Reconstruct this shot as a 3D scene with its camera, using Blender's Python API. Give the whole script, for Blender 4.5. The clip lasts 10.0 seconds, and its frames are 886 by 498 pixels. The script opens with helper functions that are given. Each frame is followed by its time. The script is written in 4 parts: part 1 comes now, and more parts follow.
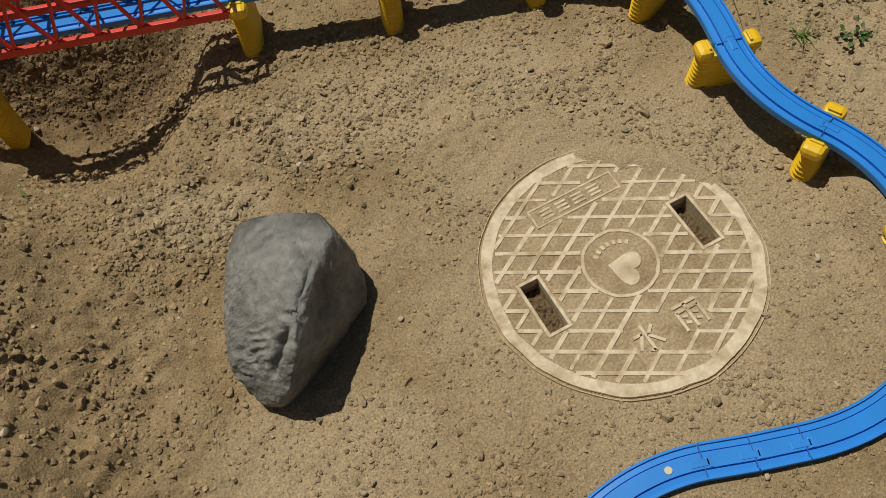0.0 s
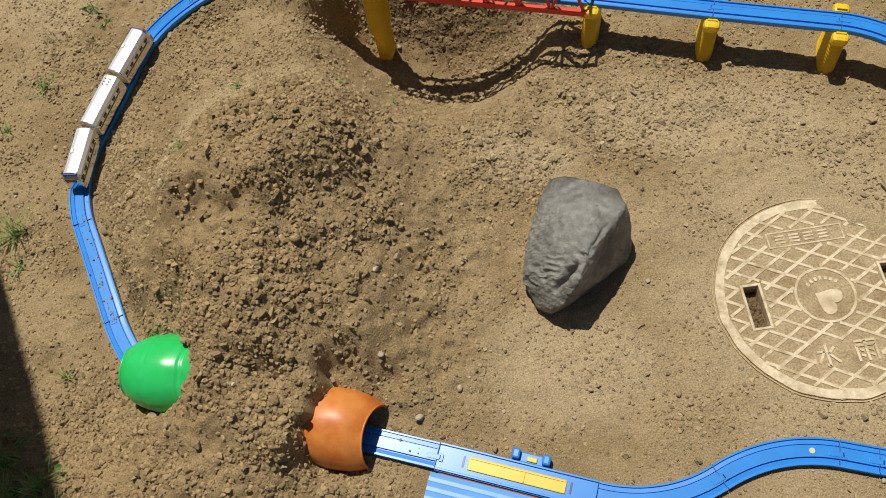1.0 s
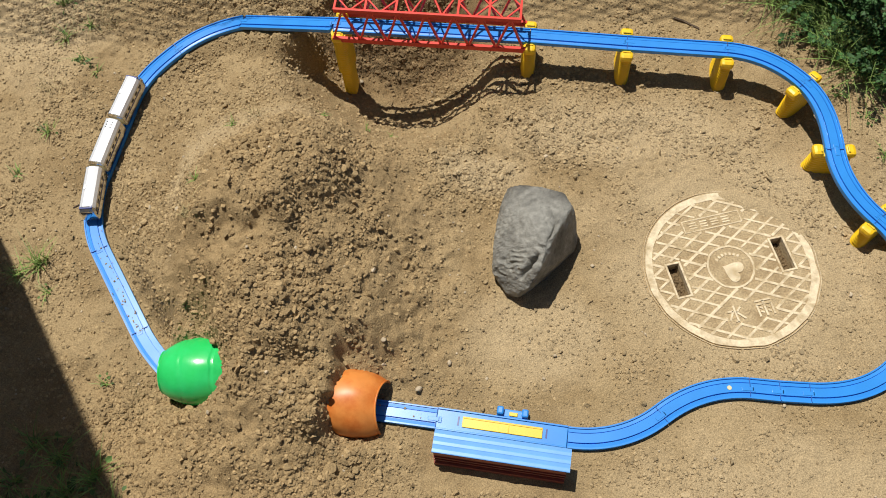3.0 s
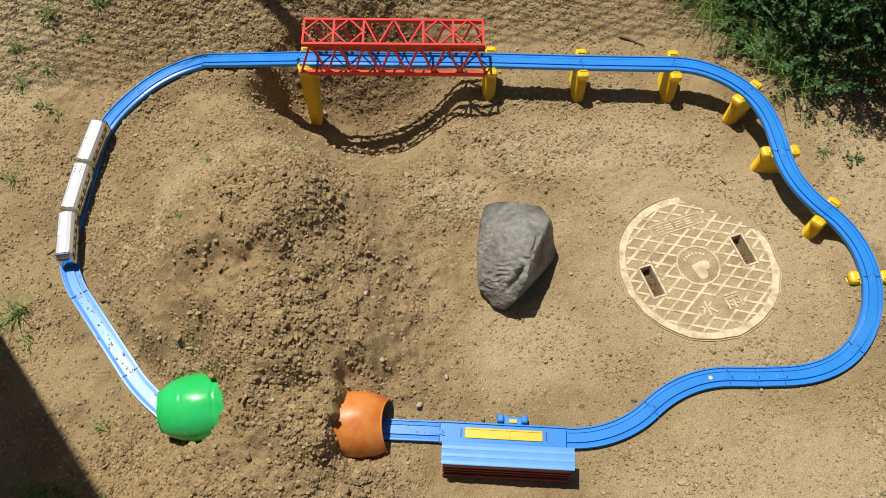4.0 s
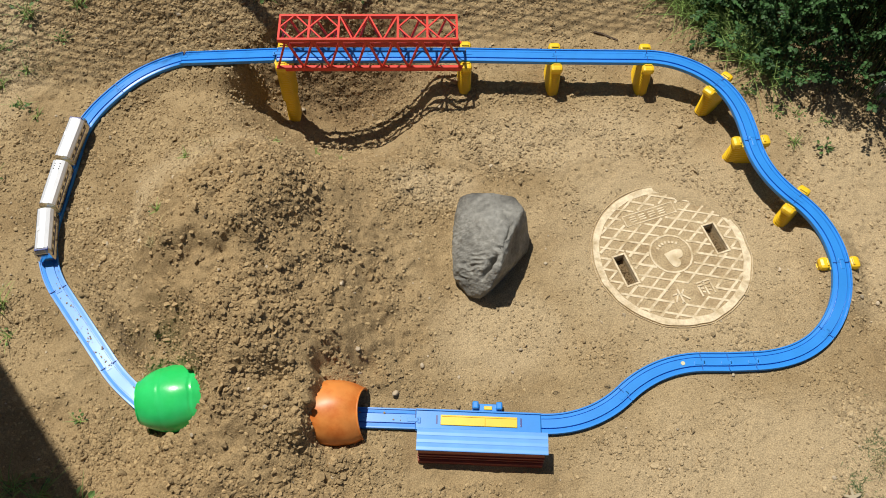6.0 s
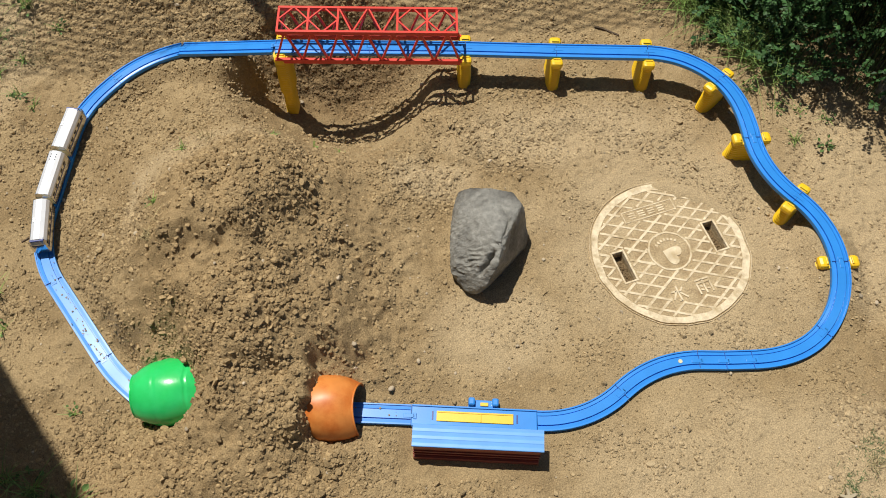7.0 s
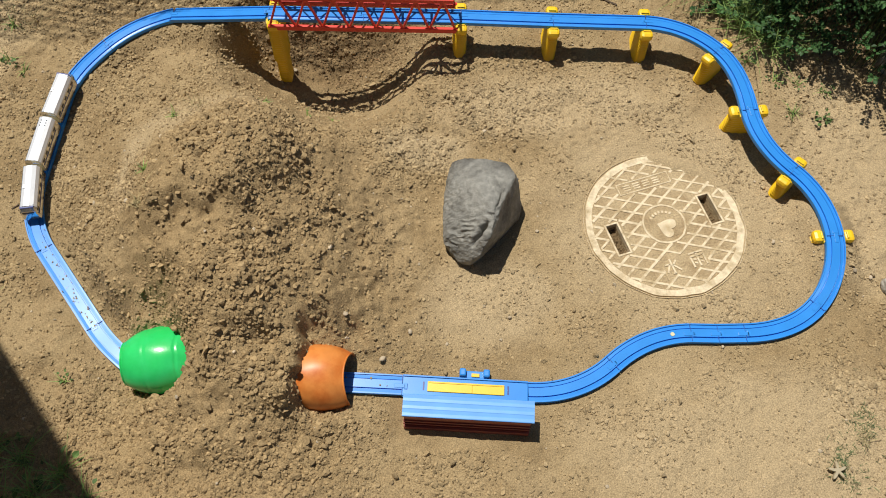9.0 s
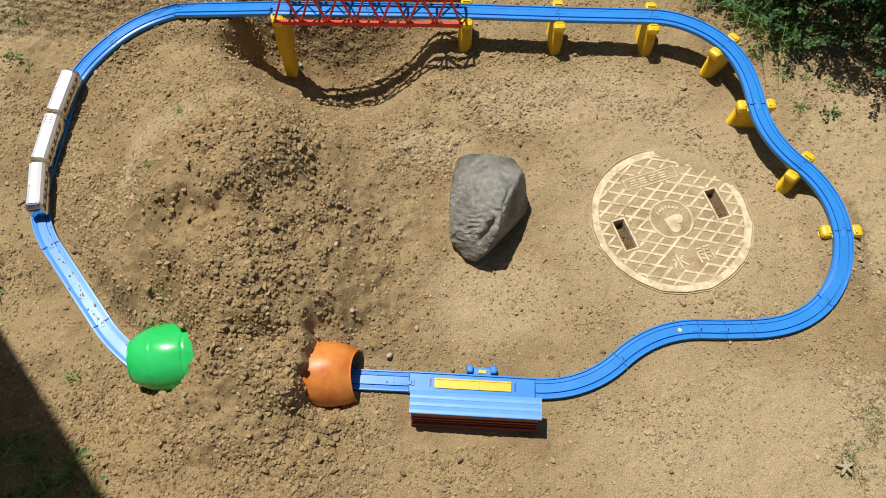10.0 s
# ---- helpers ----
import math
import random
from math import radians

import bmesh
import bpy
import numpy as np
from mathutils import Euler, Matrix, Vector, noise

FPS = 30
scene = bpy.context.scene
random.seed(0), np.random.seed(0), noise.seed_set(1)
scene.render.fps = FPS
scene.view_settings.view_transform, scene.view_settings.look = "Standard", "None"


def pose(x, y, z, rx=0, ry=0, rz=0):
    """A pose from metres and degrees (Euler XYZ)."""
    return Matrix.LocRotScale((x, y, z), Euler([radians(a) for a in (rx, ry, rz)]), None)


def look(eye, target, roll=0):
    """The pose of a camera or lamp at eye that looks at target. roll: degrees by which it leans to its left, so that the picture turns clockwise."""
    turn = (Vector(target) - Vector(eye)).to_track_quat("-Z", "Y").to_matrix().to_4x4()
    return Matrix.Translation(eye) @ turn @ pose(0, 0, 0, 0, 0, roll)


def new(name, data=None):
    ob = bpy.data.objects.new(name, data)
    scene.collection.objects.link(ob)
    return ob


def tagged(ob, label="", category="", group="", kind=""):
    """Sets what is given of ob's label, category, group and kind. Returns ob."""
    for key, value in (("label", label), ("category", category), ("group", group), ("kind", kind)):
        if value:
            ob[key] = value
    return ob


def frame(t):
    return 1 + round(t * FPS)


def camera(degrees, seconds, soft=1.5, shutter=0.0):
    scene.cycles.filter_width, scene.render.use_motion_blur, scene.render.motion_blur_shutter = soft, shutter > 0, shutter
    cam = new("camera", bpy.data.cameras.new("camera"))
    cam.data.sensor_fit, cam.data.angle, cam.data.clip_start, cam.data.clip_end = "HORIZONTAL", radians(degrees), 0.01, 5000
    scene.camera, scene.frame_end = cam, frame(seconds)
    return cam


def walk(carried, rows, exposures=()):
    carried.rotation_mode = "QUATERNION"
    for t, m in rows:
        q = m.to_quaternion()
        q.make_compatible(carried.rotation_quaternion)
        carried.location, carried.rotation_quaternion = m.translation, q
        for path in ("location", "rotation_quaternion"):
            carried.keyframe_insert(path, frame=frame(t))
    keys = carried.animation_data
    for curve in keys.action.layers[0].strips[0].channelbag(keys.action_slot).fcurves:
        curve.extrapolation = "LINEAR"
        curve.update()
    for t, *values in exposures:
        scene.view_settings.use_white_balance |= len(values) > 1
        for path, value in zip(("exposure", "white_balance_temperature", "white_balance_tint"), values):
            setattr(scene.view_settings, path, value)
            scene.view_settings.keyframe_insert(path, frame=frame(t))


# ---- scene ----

# ------------------------------------------------------------------ camera
cam = camera(56.0, 10.0, soft=0.95)
ROWS = [
    (0.0, -0.226, -0.4149, 0.8553, 29.34, 5.1, -12.85), (0.5, -0.305, -0.5134, 0.9821, 28.0, 4.63, -2.57),
    (1.0, -0.3835, -0.5494, 1.1946, 26.31, 5.58, 8.08), (1.5, -0.4599, -0.5823, 1.3149, 25.86, 4.99, 9.57),
    (2.0, -0.4677, -0.6373, 1.3891, 27.5, 2.04, 9.36), (2.5, -0.4586, -0.6858, 1.411, 26.28, 0.9, 2.04),
    (2.7, -0.436, -0.6902, 1.4161, 26.62, 1.99, 3.47), (3.8, -0.6099, -0.732, 1.4798, 27.76, 0.03, -4.4),
    (4.0, -0.5918, -0.7363, 1.4764, 28.72, -0.94, -4.08), (4.5, -0.5724, -0.7489, 1.4839, 29.63, -0.82, -4.74),
    (5.0, -0.5683, -0.7526, 1.4903, 29.72, -0.09, -5.88), (5.5, -0.5633, -0.7641, 1.4839, 29.71, -0.45, -5.28),
    (6.0, -0.5594, -0.7778, 1.4769, 29.29, -1.03, -4.85), (7.5, -0.5539, -0.7663, 1.4711, 28.41, -1.37, -4.35),
    (8.0, -0.552, -0.7675, 1.4676, 27.8, -1.19, -4.54), (8.5, -0.5494, -0.7694, 1.4618, 27.41, -1.63, -4.15),
    (9.0, -0.5446, -0.7715, 1.4607, 26.97, -1.69, -3.99), (9.5, -0.553, -0.7648, 1.4582, 26.42, -1.69, -4.13),
    (10.0, -0.549, -0.76, 1.4623, 26.32, -1.39, -4.02),
]
walk(cam, [(t, pose(x, y, z, rx, ry, rz)) for t, x, y, z, rx, ry, rz in ROWS],
     exposures=[(0.0, -0.78), (0.5, -0.50), (1.0, -0.44), (1.5, -0.31), (2.5, -0.18), (4.0, -0.23), (6.0, -0.22), (7.5, -0.22), (10.0, -0.21)])

# ------------------------------------------------------------------ light
ELEV, AZ = radians(68), math.atan2(0.81, -0.585)          # height of the sun, direction to it in the plan
to_sun = Vector((math.cos(ELEV) * math.cos(AZ), math.cos(ELEV) * math.sin(AZ), math.sin(ELEV)))
world = bpy.data.worlds.new("sky")
scene.world = world
world.use_nodes = True
wn = world.node_tree
sky = wn.nodes.new("ShaderNodeTexSky")
sky.sky_type, sky.sun_disc, sky.sun_elevation, sky.sun_rotation = "NISHITA", False, ELEV, math.pi / 2 - AZ
wn.links.new(sky.outputs[0], wn.nodes["Background"].inputs[0])
wn.nodes["Background"].inputs[1].default_value = 0.05
sun_data = bpy.data.lights.new("sun", "SUN")
sun_data.energy, sun_data.angle, sun_data.color = 5.4, radians(0.53), (1.0, 0.96, 0.88)
sun = new("sun", sun_data)
sun.matrix_world = look(to_sun * 20, (0, 0, 0))


# ------------------------------------------------------------------ materials
def material(name, base, rough=0.7, metal=0.0, vary=0.12, scale=60.0, bump=0.0, bump_scale=200.0, second=None,
             second_scale=6.0, coat=0.0, island=0.0, random_object=0.0, spec=0.5, second_range=(0.42, 0.62), zones=()):
    """Base colour broken up by a fine noise and, if given, by a second colour in larger patches."""
    m = bpy.data.materials.new(name)
    m.use_nodes = True
    t = m.node_tree
    n, l = t.nodes, t.links
    b = n["Principled BSDF"]
    b.inputs["Roughness"].default_value, b.inputs["Metallic"].default_value = rough, metal
    b.inputs["Coat Weight"].default_value = coat
    b.inputs["Specular IOR Level"].default_value = spec
    co = n.new("ShaderNodeTexCoord")
    fine = n.new("ShaderNodeTexNoise")
    fine.inputs["Scale"].default_value, fine.inputs["Detail"].default_value = scale, 6
    l.new(co.outputs["Object"], fine.inputs["Vector"])
    ramp = n.new("ShaderNodeMapRange")
    ramp.inputs[1].default_value, ramp.inputs[2].default_value = 0.3, 0.7
    ramp.inputs[3].default_value, ramp.inputs[4].default_value = 1 - vary, 1 + vary
    l.new(fine.outputs["Fac"], ramp.inputs[0])
    col = n.new("ShaderNodeRGB")
    col.outputs[0].default_value = (*base, 1)
    tone = col.outputs[0]
    if second:
        big = n.new("ShaderNodeTexNoise")
        big.inputs["Scale"].default_value, big.inputs["Detail"].default_value = second_scale, 5
        big.inputs["Roughness"].default_value = 0.6
        l.new(co.outputs["Object"], big.inputs["Vector"])
        cut = n.new("ShaderNodeMapRange")
        cut.inputs[1].default_value, cut.inputs[2].default_value = second_range
        l.new(big.outputs["Fac"], cut.inputs[0])
        mix = n.new("ShaderNodeMix")
        mix.data_type = "RGBA"
        mix.inputs[7].default_value = (*second, 1)
        l.new(cut.outputs[0], mix.inputs[0])
        l.new(tone, mix.inputs[6])
        tone = mix.outputs[2]
    if zones:
        warp = n.new("ShaderNodeTexNoise")
        warp.inputs["Scale"].default_value, warp.inputs["Detail"].default_value = 9, 5
        l.new(co.outputs["Object"], warp.inputs["Vector"])
        for zone_tone, ellipses in zones:
            most = None
            for cx, cy, rx, ry in ellipses:
                mp = n.new("ShaderNodeMapping")
                mp.inputs["Location"].default_value = (-cx / rx, -cy / ry, 0)
                mp.inputs["Scale"].default_value = (1 / rx, 1 / ry, 0)
                l.new(co.outputs["Object"], mp.inputs[0])
                far = n.new("ShaderNodeVectorMath")
                far.operation = "LENGTH"
                l.new(mp.outputs[0], far.inputs[0])
                if most is None:
                    most = far.outputs["Value"]
                else:
                    lo = n.new("ShaderNodeMath")
                    lo.operation = "MINIMUM"
                    l.new(most, lo.inputs[0])
                    l.new(far.outputs["Value"], lo.inputs[1])
                    most = lo.outputs[0]
            add = n.new("ShaderNodeMath")
            add.operation = "MULTIPLY_ADD"
            l.new(warp.outputs["Fac"], add.inputs[0])
            add.inputs[1].default_value = 1.3
            l.new(most, add.inputs[2])
            cut = n.new("ShaderNodeMapRange")
            cut.inputs[1].default_value, cut.inputs[2].default_value = 1.95, 1.25
            l.new(add.outputs[0], cut.inputs[0])
            mix = n.new("ShaderNodeMix")
            mix.data_type = "RGBA"
            mix.inputs[7].default_value = (*zone_tone, 1)
            l.new(cut.outputs[0], mix.inputs[0])
            l.new(tone, mix.inputs[6])
            tone = mix.outputs[2]
    value = ramp.outputs[0]
    if island or random_object:
        src = n.new("ShaderNodeNewGeometry").outputs["Random Per Island"] if island else n.new("ShaderNodeObjectInfo").outputs["Random"]
        amount = island or random_object
        each = n.new("ShaderNodeMapRange")
        each.inputs[3].default_value, each.inputs[4].default_value = 1 - amount, 1 + amount
        l.new(src, each.inputs[0])
        times = n.new("ShaderNodeMath")
        times.operation = "MULTIPLY"
        l.new(value, times.inputs[0])
        l.new(each.outputs[0], times.inputs[1])
        value = times.outputs[0]
    scaled = n.new("ShaderNodeVectorMath")
    scaled.operation = "SCALE"
    l.new(tone, scaled.inputs[0])
    l.new(value, scaled.inputs["Scale"])
    l.new(scaled.outputs[0], b.inputs["Base Color"])
    if bump:
        grain = n.new("ShaderNodeTexNoise")
        grain.inputs["Scale"].default_value, grain.inputs["Detail"].default_value = bump_scale, 8
        grain.inputs["Roughness"].default_value = 0.65
        l.new(co.outputs["Object"], grain.inputs["Vector"])
        bp = n.new("ShaderNodeBump")
        bp.inputs["Strength"].default_value, bp.inputs["Distance"].default_value = bump, 0.004
        l.new(grain.outputs["Fac"], bp.inputs["Height"])
        l.new(bp.outputs[0], b.inputs["Normal"])
    return m


DUG = ((-0.82, -0.10, 0.25, 0.42), (-0.95, -0.40, 0.34, 0.20))                                                            # freshly dug earth
DAMP_AND_SHADE = ((0.42, 1.00, 0.36, 0.34), (-0.66, 0.60, 0.21, 0.13), (-0.74, 0.84, 0.20, 0.12), (-0.42, 0.90, 0.32, 0.15))         # damp dark soil; in the bank behind the rails shade is painted in too
DUST = ((0.04, 0.02, 0.30, 0.28), (0.10, -0.46, 0.36, 0.16), (0.42, 0.10, 0.12, 0.30), (-0.16, 0.30, 0.26, 0.09), (-0.36, -0.15, 0.14, 0.10),
        (-1.53, 0.70, 0.15, 0.25), (-1.06, 0.18, 0.04, 0.12), (-0.93, 0.28, 0.15, 0.05), (-0.47, 0.20, 0.09, 0.05))   # pale trodden dust
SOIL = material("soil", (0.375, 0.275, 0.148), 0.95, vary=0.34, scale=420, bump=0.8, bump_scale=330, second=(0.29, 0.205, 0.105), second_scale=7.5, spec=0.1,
                zones=(((0.445, 0.338, 0.197), DUST), ((0.36, 0.256, 0.132), DUG), ((0.245, 0.168, 0.085), DAMP_AND_SHADE)))
CLOD = material("clod", (0.39, 0.288, 0.157), 0.95, vary=0.2, scale=300, bump=0.7, bump_scale=400, island=0.3, spec=0.12,
                zones=(((0.44, 0.338, 0.20), DUST), ((0.375, 0.268, 0.14), DUG), ((0.27, 0.188, 0.099), DAMP_AND_SHADE)))
PEBBLE = material("pebble", (0.47, 0.385, 0.27), 0.85, vary=0.2, scale=150, bump=0.3, bump_scale=350, random_object=0.3, spec=0.2)
ROCK = material("rock", (0.27, 0.262, 0.232), 0.6, vary=0.24, scale=90, bump=0.8, bump_scale=190, second=(0.105, 0.10, 0.088), second_scale=13, spec=0.3, second_range=(0.40, 0.66))
LID_RIB = material("lid_rib", (0.73, 0.61, 0.42), 0.9, vary=0.14, scale=130, bump=0.4, bump_scale=300, second=(0.47, 0.36, 0.21), second_scale=30, spec=0.12, second_range=(0.46, 0.66))
SLOT_SOIL = material("slot_soil", (0.20, 0.14, 0.075), 0.95, vary=0.3, scale=500, bump=0.8, bump_scale=400, spec=0.1)
LID_BED = material("lid_bed", (0.48, 0.368, 0.218), 0.95, vary=0.26, scale=300, bump=0.7, bump_scale=300, second=(0.36, 0.262, 0.145), second_scale=18, spec=0.1)
BLUE = material("blue_plastic", (0.03, 0.25, 0.72), 0.3, vary=0.06, scale=25, bump=0.01, bump_scale=500, spec=0.55)
PALE_BLUE = material("pale_blue_plastic", (0.16, 0.40, 0.84), 0.33, vary=0.06, scale=25)
YELLOW = material("yellow_plastic", (0.86, 0.54, 0.015), 0.4, vary=0.06, scale=40, bump=0.03, bump_scale=400)
RED = material("red_plastic", (0.72, 0.045, 0.025), 0.4, vary=0.06, scale=40)
BROWN = material("red_brown_plastic", (0.27, 0.055, 0.03), 0.5, vary=0.1, scale=60)
GREEN = material("green_plastic", (0.022, 0.56, 0.12), 0.27, vary=0.06, scale=25, second=(0.04, 0.64, 0.18), second_scale=9, bump=0.12, bump_scale=30)
ORANGE = material("orange_plastic", (0.70, 0.25, 0.055), 0.42, vary=0.08, scale=40, second=(0.55, 0.14, 0.02), second_scale=18)
SILVER = material("silver_plastic", (0.74, 0.75, 0.77), 0.3, metal=0.3, vary=0.05, scale=60)
CHROME = material("plated_plastic", (0.74, 0.74, 0.74), 0.16, metal=0.95, vary=0.05, scale=60)
DARK = material("dark_glass", (0.03, 0.035, 0.05), 0.25)
NAVY = material("navy_paint", (0.03, 0.05, 0.22), 0.35)
CREAM = material("cream_plastic", (0.62, 0.56, 0.36), 0.5)
LEAF = material("leaf", (0.042, 0.105, 0.028), 0.6, vary=0.2, scale=80, island=0.5, spec=0.3)
WEED_LEAF = material("weed_leaf", (0.085, 0.145, 0.04), 0.6, vary=0.2, scale=80, island=0.4, spec=0.3)
STEM = material("green_stem", (0.06, 0.10, 0.03), 0.6, vary=0.2, scale=80, spec=0.3)
BARK = material("twig_bark", (0.09, 0.06, 0.035), 0.85, vary=0.25, scale=90)
SEAM = material("rail_seam", (0.012, 0.10, 0.40), 0.5)
BLADE = material("grass_blade", (0.20, 0.30, 0.07), 0.55, vary=0.2, scale=60, island=0.4)
STAR = material("faded_plastic", (0.46, 0.39, 0.26), 0.6, vary=0.15, scale=120, second=(0.36, 0.29, 0.18), second_scale=60)
MOSS = material("moss", (0.13, 0.17, 0.075), 0.8, vary=0.25, scale=90, island=0.4, spec=0.2)
DRY = material("dry_stalk", (0.36, 0.29, 0.14), 0.8, vary=0.2, scale=60, island=0.3)
GREY_STONE = material("grey_stone", (0.42, 0.39, 0.33), 0.85, vary=0.2, scale=80, bump=0.6, bump_scale=120, second=(0.3, 0.27, 0.22), second_scale=15, spec=0.2)
WALL = material("house_wall", (0.45, 0.42, 0.37), 0.85, vary=0.1, scale=30, bump=0.2)
WIRE = material("wire", (0.3, 0.33, 0.3), 0.5, metal=0.5)


# ------------------------------------------------------------------ mesh helpers
def mesh_of(name, bm, mat, smooth=False):
    me = bpy.data.meshes.new(name)
    bm.to_mesh(me)
    bm.free()
    me.materials.append(mat)
    if smooth:
        me.shade_smooth()
    return me


def part(name, bm, mat, parent, label="", smooth=False):
    ob = new(name, mesh_of(name, bm, mat, smooth))
    ob.parent = parent
    if label:
        tagged(ob, label)
    return ob


def raw(name, verts, faces, mat, parent=None, smooth=False):
    me = bpy.data.meshes.new(name)
    me.from_pydata([tuple(v) for v in verts], [], [tuple(f) for f in faces])
    me.materials.append(mat)
    if smooth:
        me.shade_smooth()
    ob = new(name, me)
    ob.parent = parent
    return ob


def thing(name, m, label, category, group=""):
    ob = new(name)
    ob.empty_display_size = 0.02
    ob.matrix_world = m
    return tagged(ob, label, category, group)


def box(bm, lo, hi, bevel=0.0, m=None):
    """A box between two corners, bevelled, added to bm."""
    c = [(a + b) / 2 for a, b in zip(lo, hi)]
    s = [b - a for a, b in zip(lo, hi)]
    got = bmesh.ops.create_cube(bm, size=1.0, matrix=(m or Matrix()) @ Matrix.Translation(c) @ Matrix.Diagonal((*s, 1)))
    if bevel:
        edges = list({e for v in got["verts"] for e in v.link_edges})
        bmesh.ops.bevel(bm, geom=edges, offset=bevel, segments=2, affect="EDGES", profile=0.5)
    return bm


def bar(bm, a, b, w, h):
    """A rectangular bar from a to b; h is its size along the upward side."""
    a, b = Vector(a), Vector(b)
    d = (b - a).normalized()
    side = d.cross((0, 0, 1))
    side = side.normalized() if side.length > 1e-3 else Vector((0, 1, 0))
    up = side.cross(d)
    v = [bm.verts.new(p + side * sx * w / 2 + up * sz * h / 2) for p in (a, b) for sx, sz in ((-1, -1), (1, -1), (1, 1), (-1, 1))]
    for f in ((0, 1, 2, 3), (7, 6, 5, 4), (0, 4, 5, 1), (1, 5, 6, 2), (2, 6, 7, 3), (3, 7, 4, 0)):
        bm.faces.new([v[i] for i in f])


def smoothstep(a, b, x):
    t = np.clip((x - a) / (b - a), 0, 1)
    return t * t * (3 - 2 * t)


# ------------------------------------------------------------------ the line of the rails (centre, underside)
JOINTS = [  # loop from the orange tunnel to the green one; the third number is the height of the underside
    (-0.705, -0.290, 0.004), (-0.543, -0.3075, 0.002), (-0.317, -0.3345, 0.002), (-0.154, -0.290, 0.002), (0.003, -0.239, 0.002),
    (0.054, -0.243, 0.002), (0.106, -0.245, 0.002), (0.258, -0.197, 0.004), (0.317, -0.064, 0.033), (0.266, 0.079, 0.047), (0.207, 0.225, 0.058),
    (0.169, 0.374, 0.070), (0.024, 0.452, 0.077), (-0.178, 0.468, 0.077), (-0.377, 0.486, 0.077), (-0.587, 0.500, 0.077), (-0.791, 0.514, 0.077),
    (-1.020, 0.599, -0.010), (-1.165, 0.535, -0.030), (-1.258, 0.414, -0.060), (-1.287, 0.208, -0.066), (-1.248, 0.042, -0.064),
    (-1.128, -0.134, -0.062), (-1.035, -0.232, -0.058),
]
STRAIGHT = {0, 1, 4, 5, 12, 13, 14, 15, 16, 19, 21}


HEADING = [-6, -7, -7, 38, -3, -3, -2, 42, 88, 133, 90, 128, 175, 176, 176, 176, 174, 180, 220, 258, 264, 302, 304, 318]


def chain():
    """Points along every piece: each leaves and meets its joints at their headings."""
    p = [Vector(j) for j in JOINTS]
    slope = [0.0] * len(p)
    for i in range(1, len(p) - 1):
        slope[i] = (p[i + 1].z - p[i - 1].z) / ((p[i + 1] - p[i]).length + (p[i] - p[i - 1]).length)
    tang = [Vector((math.cos(radians(a)), math.sin(radians(a)), s)) for a, s in zip(HEADING, slope)]
    out = []
    for i in range(len(p) - 1):
        length, pts = (p[i + 1] - p[i]).length, []
        k = 4 if i in STRAIGHT else 14
        for s in range(k + 1):
            u = s / k
            h00, h10, h01, h11 = 2 * u**3 - 3 * u**2 + 1, u**3 - 2 * u**2 + u, -2 * u**3 + 3 * u**2, u**3 - u**2
            if i in STRAIGHT:
                pts.append(p[i].lerp(p[i + 1], u))
            else:
                pts.append(h00 * p[i] + h10 * length * 1.04 * tang[i] + h01 * p[i + 1] + h11 * length * 1.04 * tang[i + 1])
        out.append(pts)
    return out


PIECES = chain()
LINE = np.array([tuple(q) for pts in PIECES for q in pts])

# ------------------------------------------------------------------ ground
LID_R = 0.161


def hills(x, y):
    """Height of the ground without its fine roughness."""
    z = -0.06 * smoothstep(0.75, 1.2, -x)
    for a, cx, cy, sx, sy in ((0.160, -0.87, 0.06, 0.14, 0.165), (0.088, -0.83, -0.22, 0.13, 0.12), (0.017, -0.78, 0.20, 0.12, 0.10),
                              (0.044, -0.93, -0.05, 0.16, 0.26), (0.007, -0.70, -0.02, 0.09, 0.20), (0.022, -0.66, -0.10, 0.035, 0.12), (0.018, -0.99, 0.41, 0.12, 0.05)):
        z = z + a * np.exp(-(((x - cx) / sx) ** 2 + ((y - cy) / sy) ** 2) / 2)
    # the crest: a flat top that breaks off steeply on its lower side and runs out gently behind
    dx, dy = x + 0.885, y - 0.115
    ang = np.arctan2(dy, dx)
    reach = 0.115 + 0.075 * np.cos(ang - 0.35) ** 2 + 0.018 * np.sin(ang * 5 + 1) + 0.010 * np.sin(ang * 11)
    gentle = 0.5 - 0.5 * np.cos(ang + 0.9)
    far = np.hypot(dx, dy) / reach
    z = z + 0.036 * (1 - smoothstep(0.70 - 0.5 * gentle, 1.25 + 0.35 * gentle, far))
    z = z - 0.012 * np.exp(-(((x + 0.70 + 0.15 * (y - 0.1)) / 0.028) ** 2 + ((y - 0.16) / 0.14) ** 2))      # furrow down the flank
    z = z - 0.02 * np.exp(-(((x + 1.06) / 0.06) ** 2 + ((y + 0.165) / 0.06) ** 2) / 2) - 0.03 * np.exp(-(((x + 1.05) / 0.06) ** 2 + ((y + 0.31) / 0.05) ** 2) / 2)
    bowl = 1 - ((x + 0.66) / np.where(x > -0.66, 0.22, 0.27)) ** 2 - ((y - 0.53) / np.where(y > 0.53, 0.21, 0.285)) ** 2
    z = z - 0.168 * (bowl + np.sqrt(bowl * bowl + 0.006)) / 2           # the dug pit
    z = z + 0.05 * smoothstep(0.72, 1.0, y)                       # bank behind the rails
    z = z - 0.012 * np.exp(-(((x + 0.615) / 0.03) ** 2 + ((y + 0.03) / 0.05) ** 2)) + 0.010 * np.exp(-(((x + 0.56) / 0.05) ** 2 + ((y - 0.20) / 0.12) ** 2))
    return z


